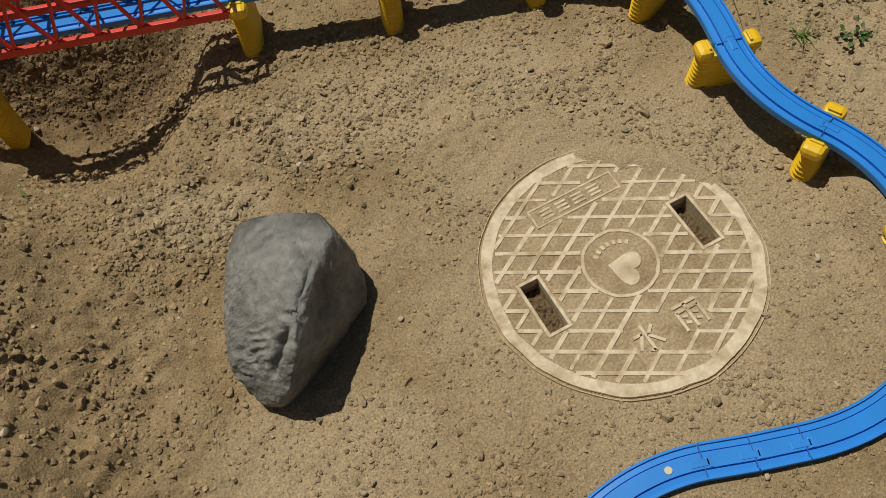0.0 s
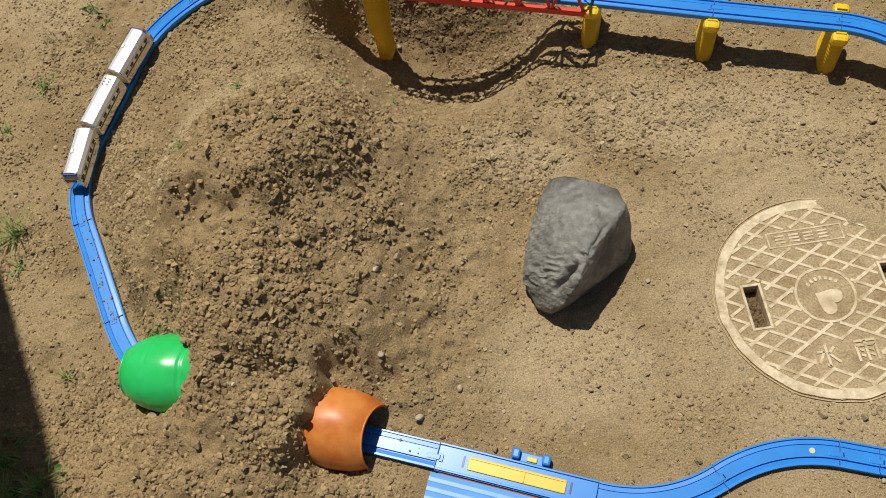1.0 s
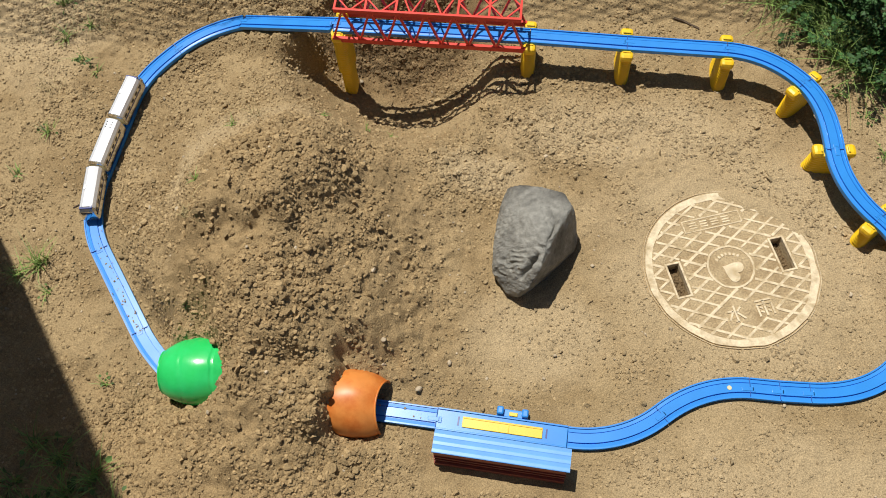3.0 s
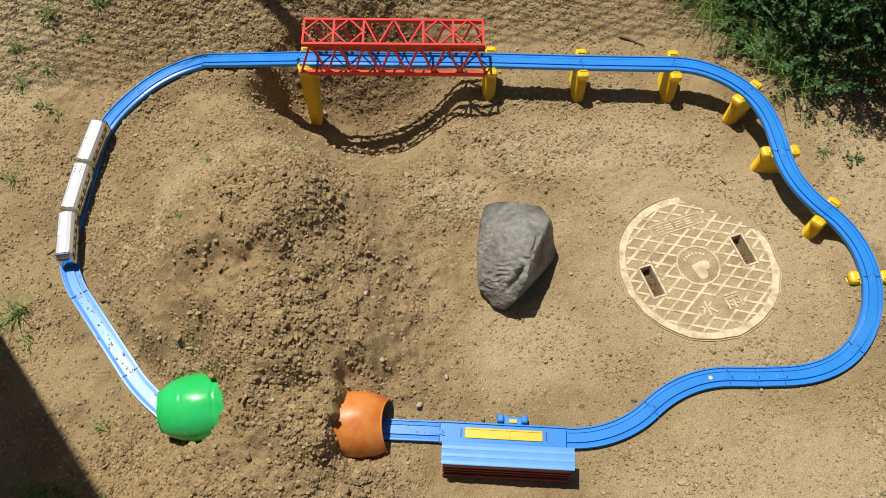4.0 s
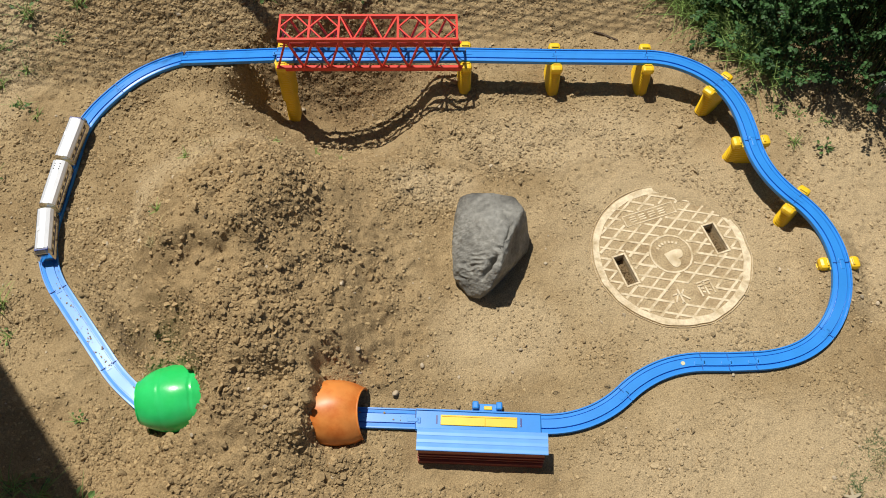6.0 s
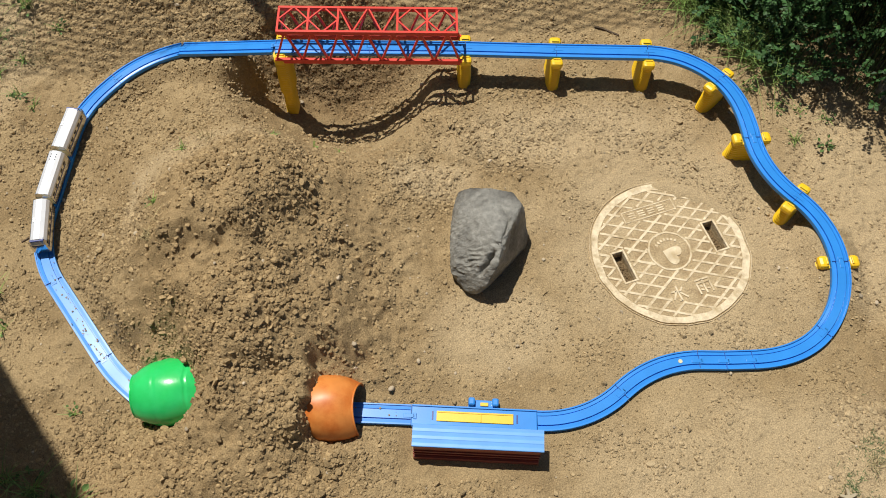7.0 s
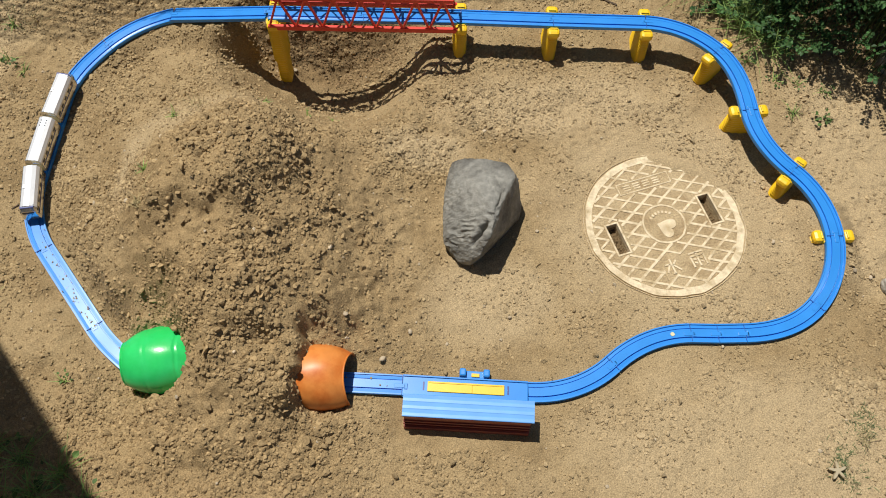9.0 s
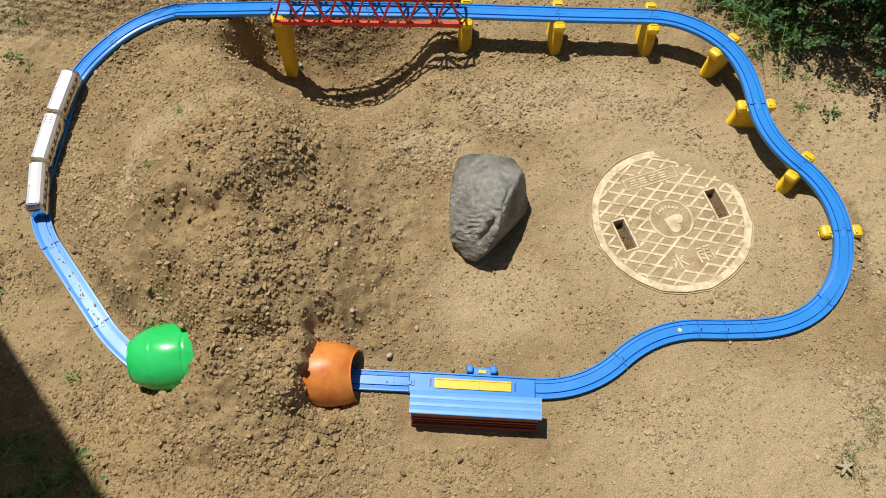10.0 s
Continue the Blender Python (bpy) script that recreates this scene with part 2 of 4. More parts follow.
def ground_height(x, y):
    """Hills, pressed to the rails where these lie on the ground and flat round the lid."""
    z = hills(x, y)
    low = LINE[(LINE[:, 2] < 0.04) & ~((LINE[:, 0] < -0.64) & (LINE[:, 0] > -1.06) & (LINE[:, 1] < 0))]
    best, at = np.full(x.shape, 9.0), np.zeros(x.shape)
    for px, py, pz in low:
        d = np.hypot(x - px, y - py)
        at = np.where(d < best, pz - (0.002 if pz < 0.003 else 0.003), at)
        best = np.minimum(best, d)
    w = 1 - smoothstep(0.024, 0.075, best)
    z = z * (1 - w) + at * w
    # soil banked up round the two tunnel mouths
    off = np.hypot(np.maximum(0, np.abs(x + 1.03) - 0.03) * np.where(x > -1.03, 2.5, 1.0), y + 0.232)
    cap = -0.055 + 0.75 * np.maximum(0, off - 0.05) + (0.075 * smoothstep(0.012, 0.070, y + 0.232) + 0.06 * smoothstep(-1.02, -0.92, x)) * smoothstep(-1.075, -1.02, x)
    z = np.where(z > cap, cap + 0.35 * (z - cap), z) * (y > -0.3) + z * (y <= -0.3)
    bed = -0.062 + 0.105 * smoothstep(-0.985, -0.905, x) + 0.010 * np.sin(y * 60)
    bed = bed + 0.080 * smoothstep(0.012, 0.075, y + 0.232) * smoothstep(-1.075, -1.02, x)
    v = (1 - smoothstep(0.034, np.where(y > -0.232, 0.17, 0.09), np.abs(y + 0.232))) * (1 - smoothstep(0.05, 0.13, np.abs(x + 1.0)))
    z = z * (1 - v) + bed * v
    off = np.hypot(np.maximum(0, np.abs(x + 0.66) - 0.03) * np.where(x < -0.66, 2.5, 1.0), y + 0.292)
    cap = 0.8 * np.maximum(0, off - 0.05) + 0.05 * smoothstep(0.012, 0.070, y + 0.292) * smoothstep(0.60, 0.70, -x)
    z = np.where((z > cap) & (x > -0.9), cap + 0.35 * (z - cap), z)
    bed = 0.100 * smoothstep(0.706, 0.748, -x + 0.020 * smoothstep(-0.305, -0.285, y) + 0.004 * np.sin(y * 95)) + 0.002
    bed = np.maximum(bed, 0.05 * smoothstep(0.012, 0.070, y + 0.292) * smoothstep(0.60, 0.70, -x))
    v = (1 - smoothstep(0.044, np.where(y > -0.290, 0.080 + 0.060 * smoothstep(-0.76, -0.66, x), 0.075), np.abs(y + 0.290))) * (1 - smoothstep(0.055, np.where(x < -0.70, 0.17, 0.12), np.abs(x + 0.70)))
    z = z * (1 - v) + bed * v
    flat = smoothstep(LID_R + 0.002, LID_R + 0.05, np.hypot(x, y))
    return z * flat - 0.001 * (1 - flat), w, flat


def steps(lo, hi, fine):
    inner = np.arange(lo, hi + fine / 2, fine)
    far, d = [], fine
    while not far or far[-1] < 400:
        d *= 1.35
        far.append((far[-1] if far else 0) + d)
    far = np.array(far)
    return np.concatenate([lo - far[::-1], inner, hi + far])


def build_ground():
    xs, ys = steps(-1.72, 0.78, 0.0042), steps(-0.66, 1.0, 0.0042)
    gx, gy = np.meshgrid(xs, ys)
    z, w, flat = ground_height(gx, gy)
    near = (gx > -1.9) & (gx < 1.0) & (gy > -0.9) & (gy < 1.2)
    rough = np.zeros(gx.shape)
    rough_zone = clumpy(gx, gy)
    heap = np.exp(-(((gx + 0.84) / 0.26) ** 2 + ((gy - 0.0) / 0.34) ** 2) ** 2)
    for j, i in zip(*np.nonzero(near)):
        p = Vector((gx[j, i], gy[j, i], 0))
        amp = rough_zone[j, i]
        broken = max(0.0, noise.noise(p * 6.5 + Vector((4, 1, 0)))) * amp                # crumbling patches among smooth ones
        rough[j, i] = (0.0014 + 0.011 * amp) * noise.fractal(p * 19, 0.8, 2.1, 5) + 0.007 * amp * noise.noise(p * 9) + 0.0035 * noise.noise(p * 5) \
            + 0.018 * broken * abs(noise.noise(p * 34)) + (0.0012 + 0.003 * amp + 0.010 * broken) * abs(noise.noise(p * 70)) + (0.0011 + 0.0030 * amp) * noise.noise(p * 115) \
            - heap[j, i] * (0.014 * abs(noise.noise(p * 7)) + 0.008 * abs(noise.noise(p * 21)))
    z = z + rough * (1 - 0.9 * w) * flat
    for k in range(61):                                    # the soil stays under the rail that comes down from the bridge
        p = PIECES[16][0].lerp(PIECES[16][-1], k / 60)
        z = np.where((np.hypot(gx - p.x, gy - p.y) < 0.024) & (z > p.z - 0.003), p.z - 0.003, z)
    ang = np.arctan2(gy, gx)
    drift = 0.015 * np.exp(-(((ang - 1.05) / 0.5) ** 2))
    wob = 0.004 * np.sin(ang * 9) + 0.003 * np.sin(ang * 23 + 1)
    deep = LID_R - 0.002 - drift + wob * drift / 0.015 - np.hypot(gx, gy)      # how far inside the edge of the drifted soil
    over = -0.0025 + 0.005 * np.minimum(1, drift / 0.006) + 0.4 * rough * np.minimum(1, drift / 0.006) - 0.35 * np.maximum(deep, 0)
    z = np.where(np.hypot(gx, gy) < LID_R + 0.006, np.where(over < -0.005, -0.06, over), z)
    ny, nx = gx.shape
    verts = np.stack([gx, gy, z], -1).reshape(-1, 3)
    a = (np.arange(ny - 1)[:, None] * nx + np.arange(nx - 1)).reshape(-1)
    faces = np.stack([a, a + 1, a + nx + 1, a + nx], 1)
    me = bpy.data.meshes.new("ground")
    me.from_pydata(verts.tolist(), [], faces.tolist())
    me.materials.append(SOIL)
    me.shade_smooth()
    GRID.append((xs, ys, z))
    tagged(new("ground", me), "dry brown garden soil with a mound and a pit", "ground", kind="structure")


def clumpy(x, y):
    """How cloddy the soil is, 0 to 1: most on the mound's flanks and in the pit."""
    m = 1.0 * np.exp(-(((x + 0.71) / 0.16) ** 2 + ((y + 0.10) / 0.28) ** 2)) + 0.9 * np.exp(-(((x + 0.92) / 0.24) ** 2 + ((y + 0.36) / 0.16) ** 2))
    m = m + 0.8 * np.exp(-(((x + 0.66) / 0.2) ** 2 + ((y - 0.6) / 0.2) ** 2)) + 0.75 * np.exp(-(((x + 1.02) / 0.2) ** 2 + ((y - 0.12) / 0.3) ** 2))
    m = m + 0.5 * smoothstep(0.62, 0.78, y) * (1 - smoothstep(1.10, 1.28, -x)) + 0.2 * smoothstep(1.1, 1.25, -x) + 0.42 * np.exp(-(((x + 0.32) / 0.3) ** 2 + ((y - 0.28) / 0.14) ** 2)) + 0.12 * np.exp(-(((x + 0.50) / 0.08) ** 2 + ((y - 0.05) / 0.25) ** 2))
    m = m + 0.25 * np.exp(-(((x + 0.83) / 0.2) ** 2 + ((y - 0.15) / 0.22) ** 2)) + 0.3 * smoothstep(0.25, 0.4, x)
    m = m + 0.6 * np.exp(-(((x + 0.95) / 0.26) ** 2 + ((y - 0.68) / 0.13) ** 2))
    m = m - 0.4 * np.exp(-(((x + 0.95) / 0.15) ** 2 + ((y - 0.27) / 0.08) ** 2)) - 0.35 * np.exp(-(((x + 1.08) / 0.06) ** 2 + ((y - 0.16) / 0.16) ** 2))
    m = m - 0.15 * np.exp(-(((x + 0.66) / 0.05) ** 2 + ((y - 0.12) / 0.12) ** 2)) + 0.4 * np.exp(-(((x + 0.70) / 0.10) ** 2 + ((y + 0.13) / 0.12) ** 2))
    return np.clip(0.24 + m, 0.12, 1)


GRID = []
build_ground()


def surface(x, y):
    """Height of the finished ground between its grid lines."""
    xs, ys, z = GRID[0]
    i, j = np.clip(np.searchsorted(xs, x) - 1, 0, len(xs) - 2), np.clip(np.searchsorted(ys, y) - 1, 0, len(ys) - 2)
    u, v = (x - xs[i]) / (xs[i + 1] - xs[i]), (y - ys[j]) / (ys[j + 1] - ys[j])
    return (z[j, i] * (1 - u) + z[j, i + 1] * u) * (1 - v) + (z[j + 1, i] * (1 - u) + z[j + 1, i + 1] * u) * v


def z_at(x, y):
    return float(surface(np.array([x]), np.array([y]))[0])

# ------------------------------------------------------------------ drain cover
LID_TURN = 15.0


def in_slot(x, y, grow=0.0):
    """Whether a point of the lid's own plane lies in one of the two lifting slots."""
    return (abs(abs(x) - 0.104) < 0.0115 + grow) & (abs(y - 0.003 * np.sign(x)) < 0.033 + grow)


def drain_cover():
    lid = thing("drain_cover", pose(0, 0, 0.0, 0, 0, LID_TURN), "round concrete drain cover with a pale diamond grid, dusty", "drain cover")
    # bed between the ribs, with the two slots sunk into it
    n, step = 116, 0.0028
    c = (np.arange(n) - (n - 1) / 2) * step
    gx, gy = np.meshgrid(c, c)
    inside = in_slot(gx, gy)
    z = np.where(inside, -0.032, 0.0) + np.array([[0.0010 * noise.noise(Vector((x * 60, y * 60, 3))) + 0.0006 * noise.noise(Vector((x * 170, y * 170, 9))) for x in c] for y in c]) * np.where(inside, 2, 1)
    keep = np.hypot(gx, gy) < LID_R
    index = -np.ones(gx.shape, int)
    index[keep] = np.arange(keep.sum())
    verts = np.stack([gx[keep], gy[keep], z[keep]], 1)
    faces = [(index[j, i], index[j, i + 1], index[j + 1, i + 1], index[j + 1, i]) for j in range(n - 1) for i in range(n - 1)
             if keep[j, i] and keep[j, i + 1] and keep[j + 1, i + 1] and keep[j + 1, i]]
    tagged(raw("bed", verts.tolist(), faces, LID_BED, lid), "soil-filled bed between the ribs")

    def ring(name, r0, r1, top, seg=96, wear=0.0):
        bm = bmesh.new()
        loops = []
        for r, zz in ((r0, -0.004), (r0 + 0.0008, top), (r1 - 0.0008, top), (r1, -0.012)):
            loops.append([bm.verts.new(((r + wear * noise.noise(Vector((math.cos(a) * 5, math.sin(a) * 5, r * 40)))) * math.cos(a),
                                        (r + wear * noise.noise(Vector((math.cos(a) * 5, math.sin(a) * 5, r * 40)))) * math.sin(a), zz))
                          for a in (2 * math.pi * k / seg for k in range(seg))])
        for u, v in zip(loops, loops[1:]):
            for k in range(seg):
                bm.faces.new((u[k], u[(k + 1) % seg], v[(k + 1) % seg], v[k]))
        bmesh.ops.recalc_face_normals(bm, faces=bm.faces)
        return part(name, bm, LID_RIB, lid)

    ring("rim", 0.1455, LID_R, 0.0008, wear=0.0030)
    ring("outer_frame", LID_R + 0.002, LID_R + 0.0042, 0.0004, wear=0.0022)
    ring("centre_ring", 0.0402, 0.0456, 0.0011, 64, wear=0.0010)

    def clear(x, y):
        r = math.hypot(x, y)
        if r < 0.046 or r > 0.146 or in_slot(x, y, 0.0065):
            return False
        if -0.062 < x < 0.062 and 0.083 < y < 0.116:       # name plate
            return False
        return not (-0.045 < x < 0.048 and -0.112 < y < -0.072)   # the two characters

    # ribs, in runs that stop at the ring, the slots and the plates
    for turn in (30, -30):
        d, s = Vector((math.cos(radians(turn)), math.sin(radians(turn)))), Vector((-math.sin(radians(turn)), math.cos(radians(turn))))
        for k in range(-6, 7):
            off, run = (k + 0.5) * 0.0245, None
            for q in np.arange(-0.15, 0.1505, 0.002):
                p = d * q + s * off
                ok = clear(p.x, p.y)
                if ok and run is None:
                    run = q
                if (not ok or q > 0.149) and run is not None:
                    if q - run > 0.008:
                        bm = bmesh.new()
                        a, b = d * run + s * off, d * (q - 0.001) + s * off
                        top = 0.0007 + 0.0006 * random.random()
                        w0, w1 = 0.0030, random.uniform(0.0018, 0.0027)
                        v = [bm.verts.new((*(e + s * o), zz)) for e in (a, b) for o, zz in ((-w0, -0.003), (w0, -0.003), (w1, top), (-w1, top))]
                        for f in ((0, 1, 2, 3), (7, 6, 5, 4), (0, 4, 5, 1), (1, 5, 6, 2), (2, 6, 7, 3), (3, 7, 4, 0)):
                            bm.faces.new([v[i] for i in f])
                        part("rib", bm, LID_RIB, lid)
                    run = None
    # dark crumbly soil that has fallen into the slots
    for sx in (-1, 1):
        nx, ny = 11, 31
        v = [(sx * 0.104 + (i / (nx - 1) - 0.5) * 0.0228, 0.003 * sx + (j / (ny - 1) - 0.5) * 0.0655,
              -0.0205 + 0.004 * noise.noise(Vector((i * 0.45, j * 0.45, sx))) + 0.005 * abs(noise.noise(Vector((i * 0.9, j * 0.9, sx + 4)))) - 0.006 * max(0, j / (ny - 1) - 0.5))
             for j in range(ny) for i in range(nx)]
        f = [(j * nx + i, j * nx + i + 1, (j + 1) * nx + i + 1, (j + 1) * nx + i) for j in range(ny - 1) for i in range(nx - 1)]
        tagged(raw("slot_soil", v, f, SLOT_SOIL, lid), "dark crumbly soil in the slot")
    # raised lips round the slots
    for sx in (-1, 1):
        bm = bmesh.new()
        cy = 0.003 * sx
        for lo, hi in (((-0.0155, -0.037), (-0.0115, 0.037)), ((0.0115, -0.037), (0.0155, 0.037)), ((-0.0115, -0.037), (0.0115, -0.033)), ((-0.0115, 0.033), (0.0115, 0.037))):
            box(bm, (sx * 0.104 + lo[0], cy + lo[1], -0.012), (sx * 0.104 + hi[0], cy + hi[1], 0.0013), 0.0006)
        part("slot_lip", bm, LID_RIB, lid)
    # name plate: frame and plain blocks for its writing
    bm = bmesh.new()
    for lo, hi in (((-0.058, 0.086), (0.058, 0.0885)), ((-0.058, 0.1105), (0.058, 0.113)), ((-0.058, 0.0885), (-0.0555, 0.1105)), ((0.0555, 0.0885), (0.058, 0.1105))):
        box(bm, (*lo, -0.003), (*hi, 0.0010), 0.0003)
    part("plate_frame", bm, LID_RIB, lid)
    for x in (-0.044, -0.022, 0.0, 0.022):
        bm = bmesh.new()
        for k in range(3):
            box(bm, (x - 0.002, 0.0925 + k * 0.0055, -0.003), (x + 0.013, 0.0955 + k * 0.0055, 0.0010), 0.0003)
        part("plate_mark", bm, LID_RIB, lid)
    # maker's mark in the middle: a row of plain bars over a rounded shield
    bm = bmesh.new()
    for k in range(7):
        a = radians(132 - k * 14)
        box(bm, (-0.0022, -0.003, -0.003), (0.0022, 0.003, 0.0013), 0.0004, Matrix.Translation((0.031 * math.cos(a), 0.031 * math.sin(a) - 0.004, 0)) @ pose(0, 0, 0, 0, 0, math.degrees(a) - 90))
    part("maker_bars", bm, LID_RIB, lid)
    bm = bmesh.new()
    rim = []
    for k in range(28):                                     # a heart that lies on its side, its notch away from the point
        a = 2 * math.pi * k / 28
        hx, hy = 1.25 * math.sin(a) ** 3, 1.02 * math.cos(a) - 0.39 * math.cos(2 * a) - 0.15 * math.cos(3 * a) - 0.05 * math.cos(4 * a)
        turn = radians(-128)
        rim.append((0.0185 * (hx * math.cos(turn) - hy * math.sin(turn)) + 0.002, 0.0185 * (hx * math.sin(turn) + hy * math.cos(turn)) - 0.010))
    low, top = [bm.verts.new((x, y, -0.003)) for x, y in rim], [bm.verts.new((x * 0.94, y * 0.94, 0.0013)) for x, y in rim]
    bm.faces.new(top)
    for k in range(28):
        bm.faces.new((low[k], low[(k + 1) % 28], top[(k + 1) % 28], top[k]))
    part("maker_shield", bm, LID_RIB, lid)
    # the two characters that stand for rain water, stroke by stroke, in a cell of 1 by 1
    rain = [((0.05, 0.95), (0.95, 0.95)), ((0.1, 0.75), (0.1, 0.05)), ((0.1, 0.75), (0.9, 0.75)), ((0.9, 0.75), (0.9, 0.05)), ((0.5, 0.95), (0.5, 0.05)),
            ((0.22, 0.58), (0.38, 0.5)), ((0.22, 0.34), (0.38, 0.26)), ((0.62, 0.58), (0.78, 0.5)), ((0.62, 0.34), (0.78, 0.26))]
    water = [((0.5, 1.0), (0.5, 0.02)), ((0.5, 0.02), (0.36, 0.12)), ((0.08, 0.7), (0.4, 0.7)), ((0.4, 0.7), (0.08, 0.2)), ((0.85, 0.85), (0.58, 0.6)), ((0.55, 0.62), (0.95, 0.15))]
    for strokes, x0 in ((rain, 0.012), (water, -0.044)):
        bm = bmesh.new()
        for a, b in strokes:
            bar(bm, (x0 + a[0] * 0.034, -0.110 + a[1] * 0.034, 0.0), (x0 + b[0] * 0.034, -0.110 + b[1] * 0.034, 0.0), 0.0036, 0.0034)
        part("character", bm, LID_RIB, lid)


drain_cover()

# ------------------------------------------------------------------ toy rails
HALF = 0.019
PROFILE = [(-HALF, 0.0), (-HALF, 0.0078), (-0.0186, 0.0084), (-0.0164, 0.0084), (-0.0161, 0.0058), (-0.0152, 0.0058), (-0.0098, 0.0064), (-0.0096, 0.0044), (-0.0080, 0.0044),
           (-0.0077, 0.0080), (0.0077, 0.0080), (0.0080, 0.0044), (0.0096, 0.0044), (0.0098, 0.0064), (0.0152, 0.0058), (0.0161, 0.0058), (0.0164, 0.0084),
           (0.0186, 0.0084), (HALF, 0.0078), (HALF, 0.0)]


def frames_along(pts):
    """Point, side and up for every point of a line."""
    out = []
    for i, p in enumerate(pts):
        d = (pts[min(i + 1, len(pts) - 1)] - pts[max(i - 1, 0)]).normalized()
        side = d.cross(Vector((0, 0, 1))).normalized()
        out.append((p, side, side.cross(d)))
    return out


def rail_piece(i):
    pts = PIECES[i]
    base = pts[0].copy()
    straight = i in STRAIGHT
    label = "bright blue plastic toy rail, %s, with two wheel grooves" % ("straight" if straight else "curved")
    if pts[0].z > 0.03 and i in (14, 15):
        label = "bright blue plastic toy rail inside the red bridge"
    elif i >= 18:
        label = "dusty blue plastic toy rail lying on bare soil"
    ob = thing("toy_rail", Matrix.Translation(base), label, "toy rail", "rails of the toy railway")
    cut = [p - base for p in pts]
    d0, d1 = (cut[1] - cut[0]).normalized(), (cut[-1] - cut[-2]).normalized()
    cut[0], cut[-1] = cut[0] + d0 * 0.0004, cut[-1] - d1 * 0.0004
    bm = bmesh.new()
    loops = [[bm.verts.new(p + side * u + up * v) for u, v in PROFILE] for p, side, up in frames_along(cut)]
    m = len(PROFILE)
    for a, b in zip(loops, loops[1:]):
        for k in range(m):
            bm.faces.new((a[k], a[(k + 1) % m], b[(k + 1) % m], b[k]))
    bm.faces.new(loops[0])
    bm.faces.new(list(reversed(loops[-1])))
    bmesh.ops.recalc_face_normals(bm, faces=bm.faces)
    part("rail_bed", bm, BLUE, ob)
    # the joining tongue at the far end, with its raised edges
    end, side, up = frames_along(cut)[-1]
    m4 = Matrix.Translation(end) @ Matrix((d1, -side, up)).transposed().to_4x4()
    bm = bmesh.new()
    box(bm, (-0.014, -0.0055, 0.0079), (0.006, 0.0015, 0.0088), 0.0003, m4)
    box(bm, (0.004, -0.0075, 0.0079), (0.0095, 0.0035, 0.0088), 0.0003, m4)
    part("joint_tongue", bm, BLUE, ob)
    bm = bmesh.new()
    box(bm, (-0.0005, -0.0165, 0.0040), (0.0005, 0.0165, 0.00803), 0.0, m4)
    part("joint_seam", bm, SEAM, ob, "dark seam at the joint")
    if i == 3:
        p, d = pts[11] - base, (pts[12] - pts[10]).normalized()
        bm = bmesh.new()
        bmesh.ops.create_cone(bm, cap_ends=True, segments=16, radius1=0.0042, radius2=0.0040, depth=0.0012, matrix=Matrix.Translation((p.x, p.y, p.z + 0.0086)))
        part("sticker_dot", bm, CREAM, ob, "round cream dot")
    return ob


for piece in range(len(PIECES)):
    if piece != 1:
        rail_piece(piece)


# ------------------------------------------------------------------ yellow piers
def pier(x, y, top, foot, turn, label, tall=False):
    """A ribbed pier; the rail passes along its own x axis, foot is the height of the soil under it."""
    ob = thing("bridge_pier", pose(x, y, foot - 0.006, 0, 0, turn), label, "toy pier", "yellow piers of the toy railway")
    h = top - foot + 0.006
    bm = bmesh.new()
    wx, wy = (0.027, 0.037) if not tall else (0.036, 0.032)
    seg = 28
    count = max(3, int(h / 0.0062))
    loops = []
    for k in range(count * 2 + 1):
        zz = h * k / (count * 2)
        flare = 1.0 + 0.20 * (1 - zz / h) if not tall else (1.0 if zz > 0.42 * h else 0.80)
        groove = 0.93 if k % 2 else 1.0
        ring = []
        for q in range(seg):
            a = 2 * math.pi * q / seg
            cx, cy = math.cos(a), math.sin(a)
            ex = 0.66
            ring.append(bm.verts.new((wx * 0.5 * flare * groove * math.copysign(abs(cx) ** ex, cx), wy * flare * groove * math.copysign(abs(cy) ** ex, cy), zz)))
        loops.append(ring)
    for a, b in zip(loops, loops[1:]):
        for q in range(seg):
            bm.faces.new((a[q], a[(q + 1) % seg], b[(q + 1) % seg], b[q]))
    bm.faces.new(list(reversed(loops[0])))
    bm.faces.new(loops[-1])
    part("shaft", bm, YELLOW, ob, smooth=False)
    for s in (-1, 1):
        bm = bmesh.new()
        box(bm, (-0.0135, s * 0.0305 - 0.0105, h - 0.010), (0.0135, s * 0.0305 + 0.0105, h + 0.008), 0.0070)
        part("rail_clip", bm, YELLOW, ob)
        bm = bmesh.new()
        box(bm, (-0.0080, s * 0.026 - 0.0018, h + 0.0065), (0.0080, s * 0.026 + 0.0018, h + 0.0100), 0.0010)
        part("clip_stud", bm, YELLOW, ob)
    return ob


for i, words in ((8, "short yellow plastic pier under a descending rail"), (9, "yellow plastic pier with stepped ribs beside the drain cover"),
                 (10, "yellow plastic pier set across the curving rail"), (11, "ribbed yellow plastic pier under the raised curve"),
                 (12, "ribbed yellow plastic pier under the straight rail"), (13, "ribbed yellow plastic pier between two straight rails"),
                 (14, "yellow plastic pier at the end of the red bridge")):
    x, y, top = JOINTS[i]
    pier(x, y, top, z_at(x, y - 0.03), HEADING[i], words)
tall_x, tall_y, tall_top = JOINTS[16]
pier(tall_x + 0.012, tall_y, tall_top, z_at(tall_x, tall_y - 0.02), HEADING[15], "tall yellow plastic pier standing in the dug pit", tall=True)


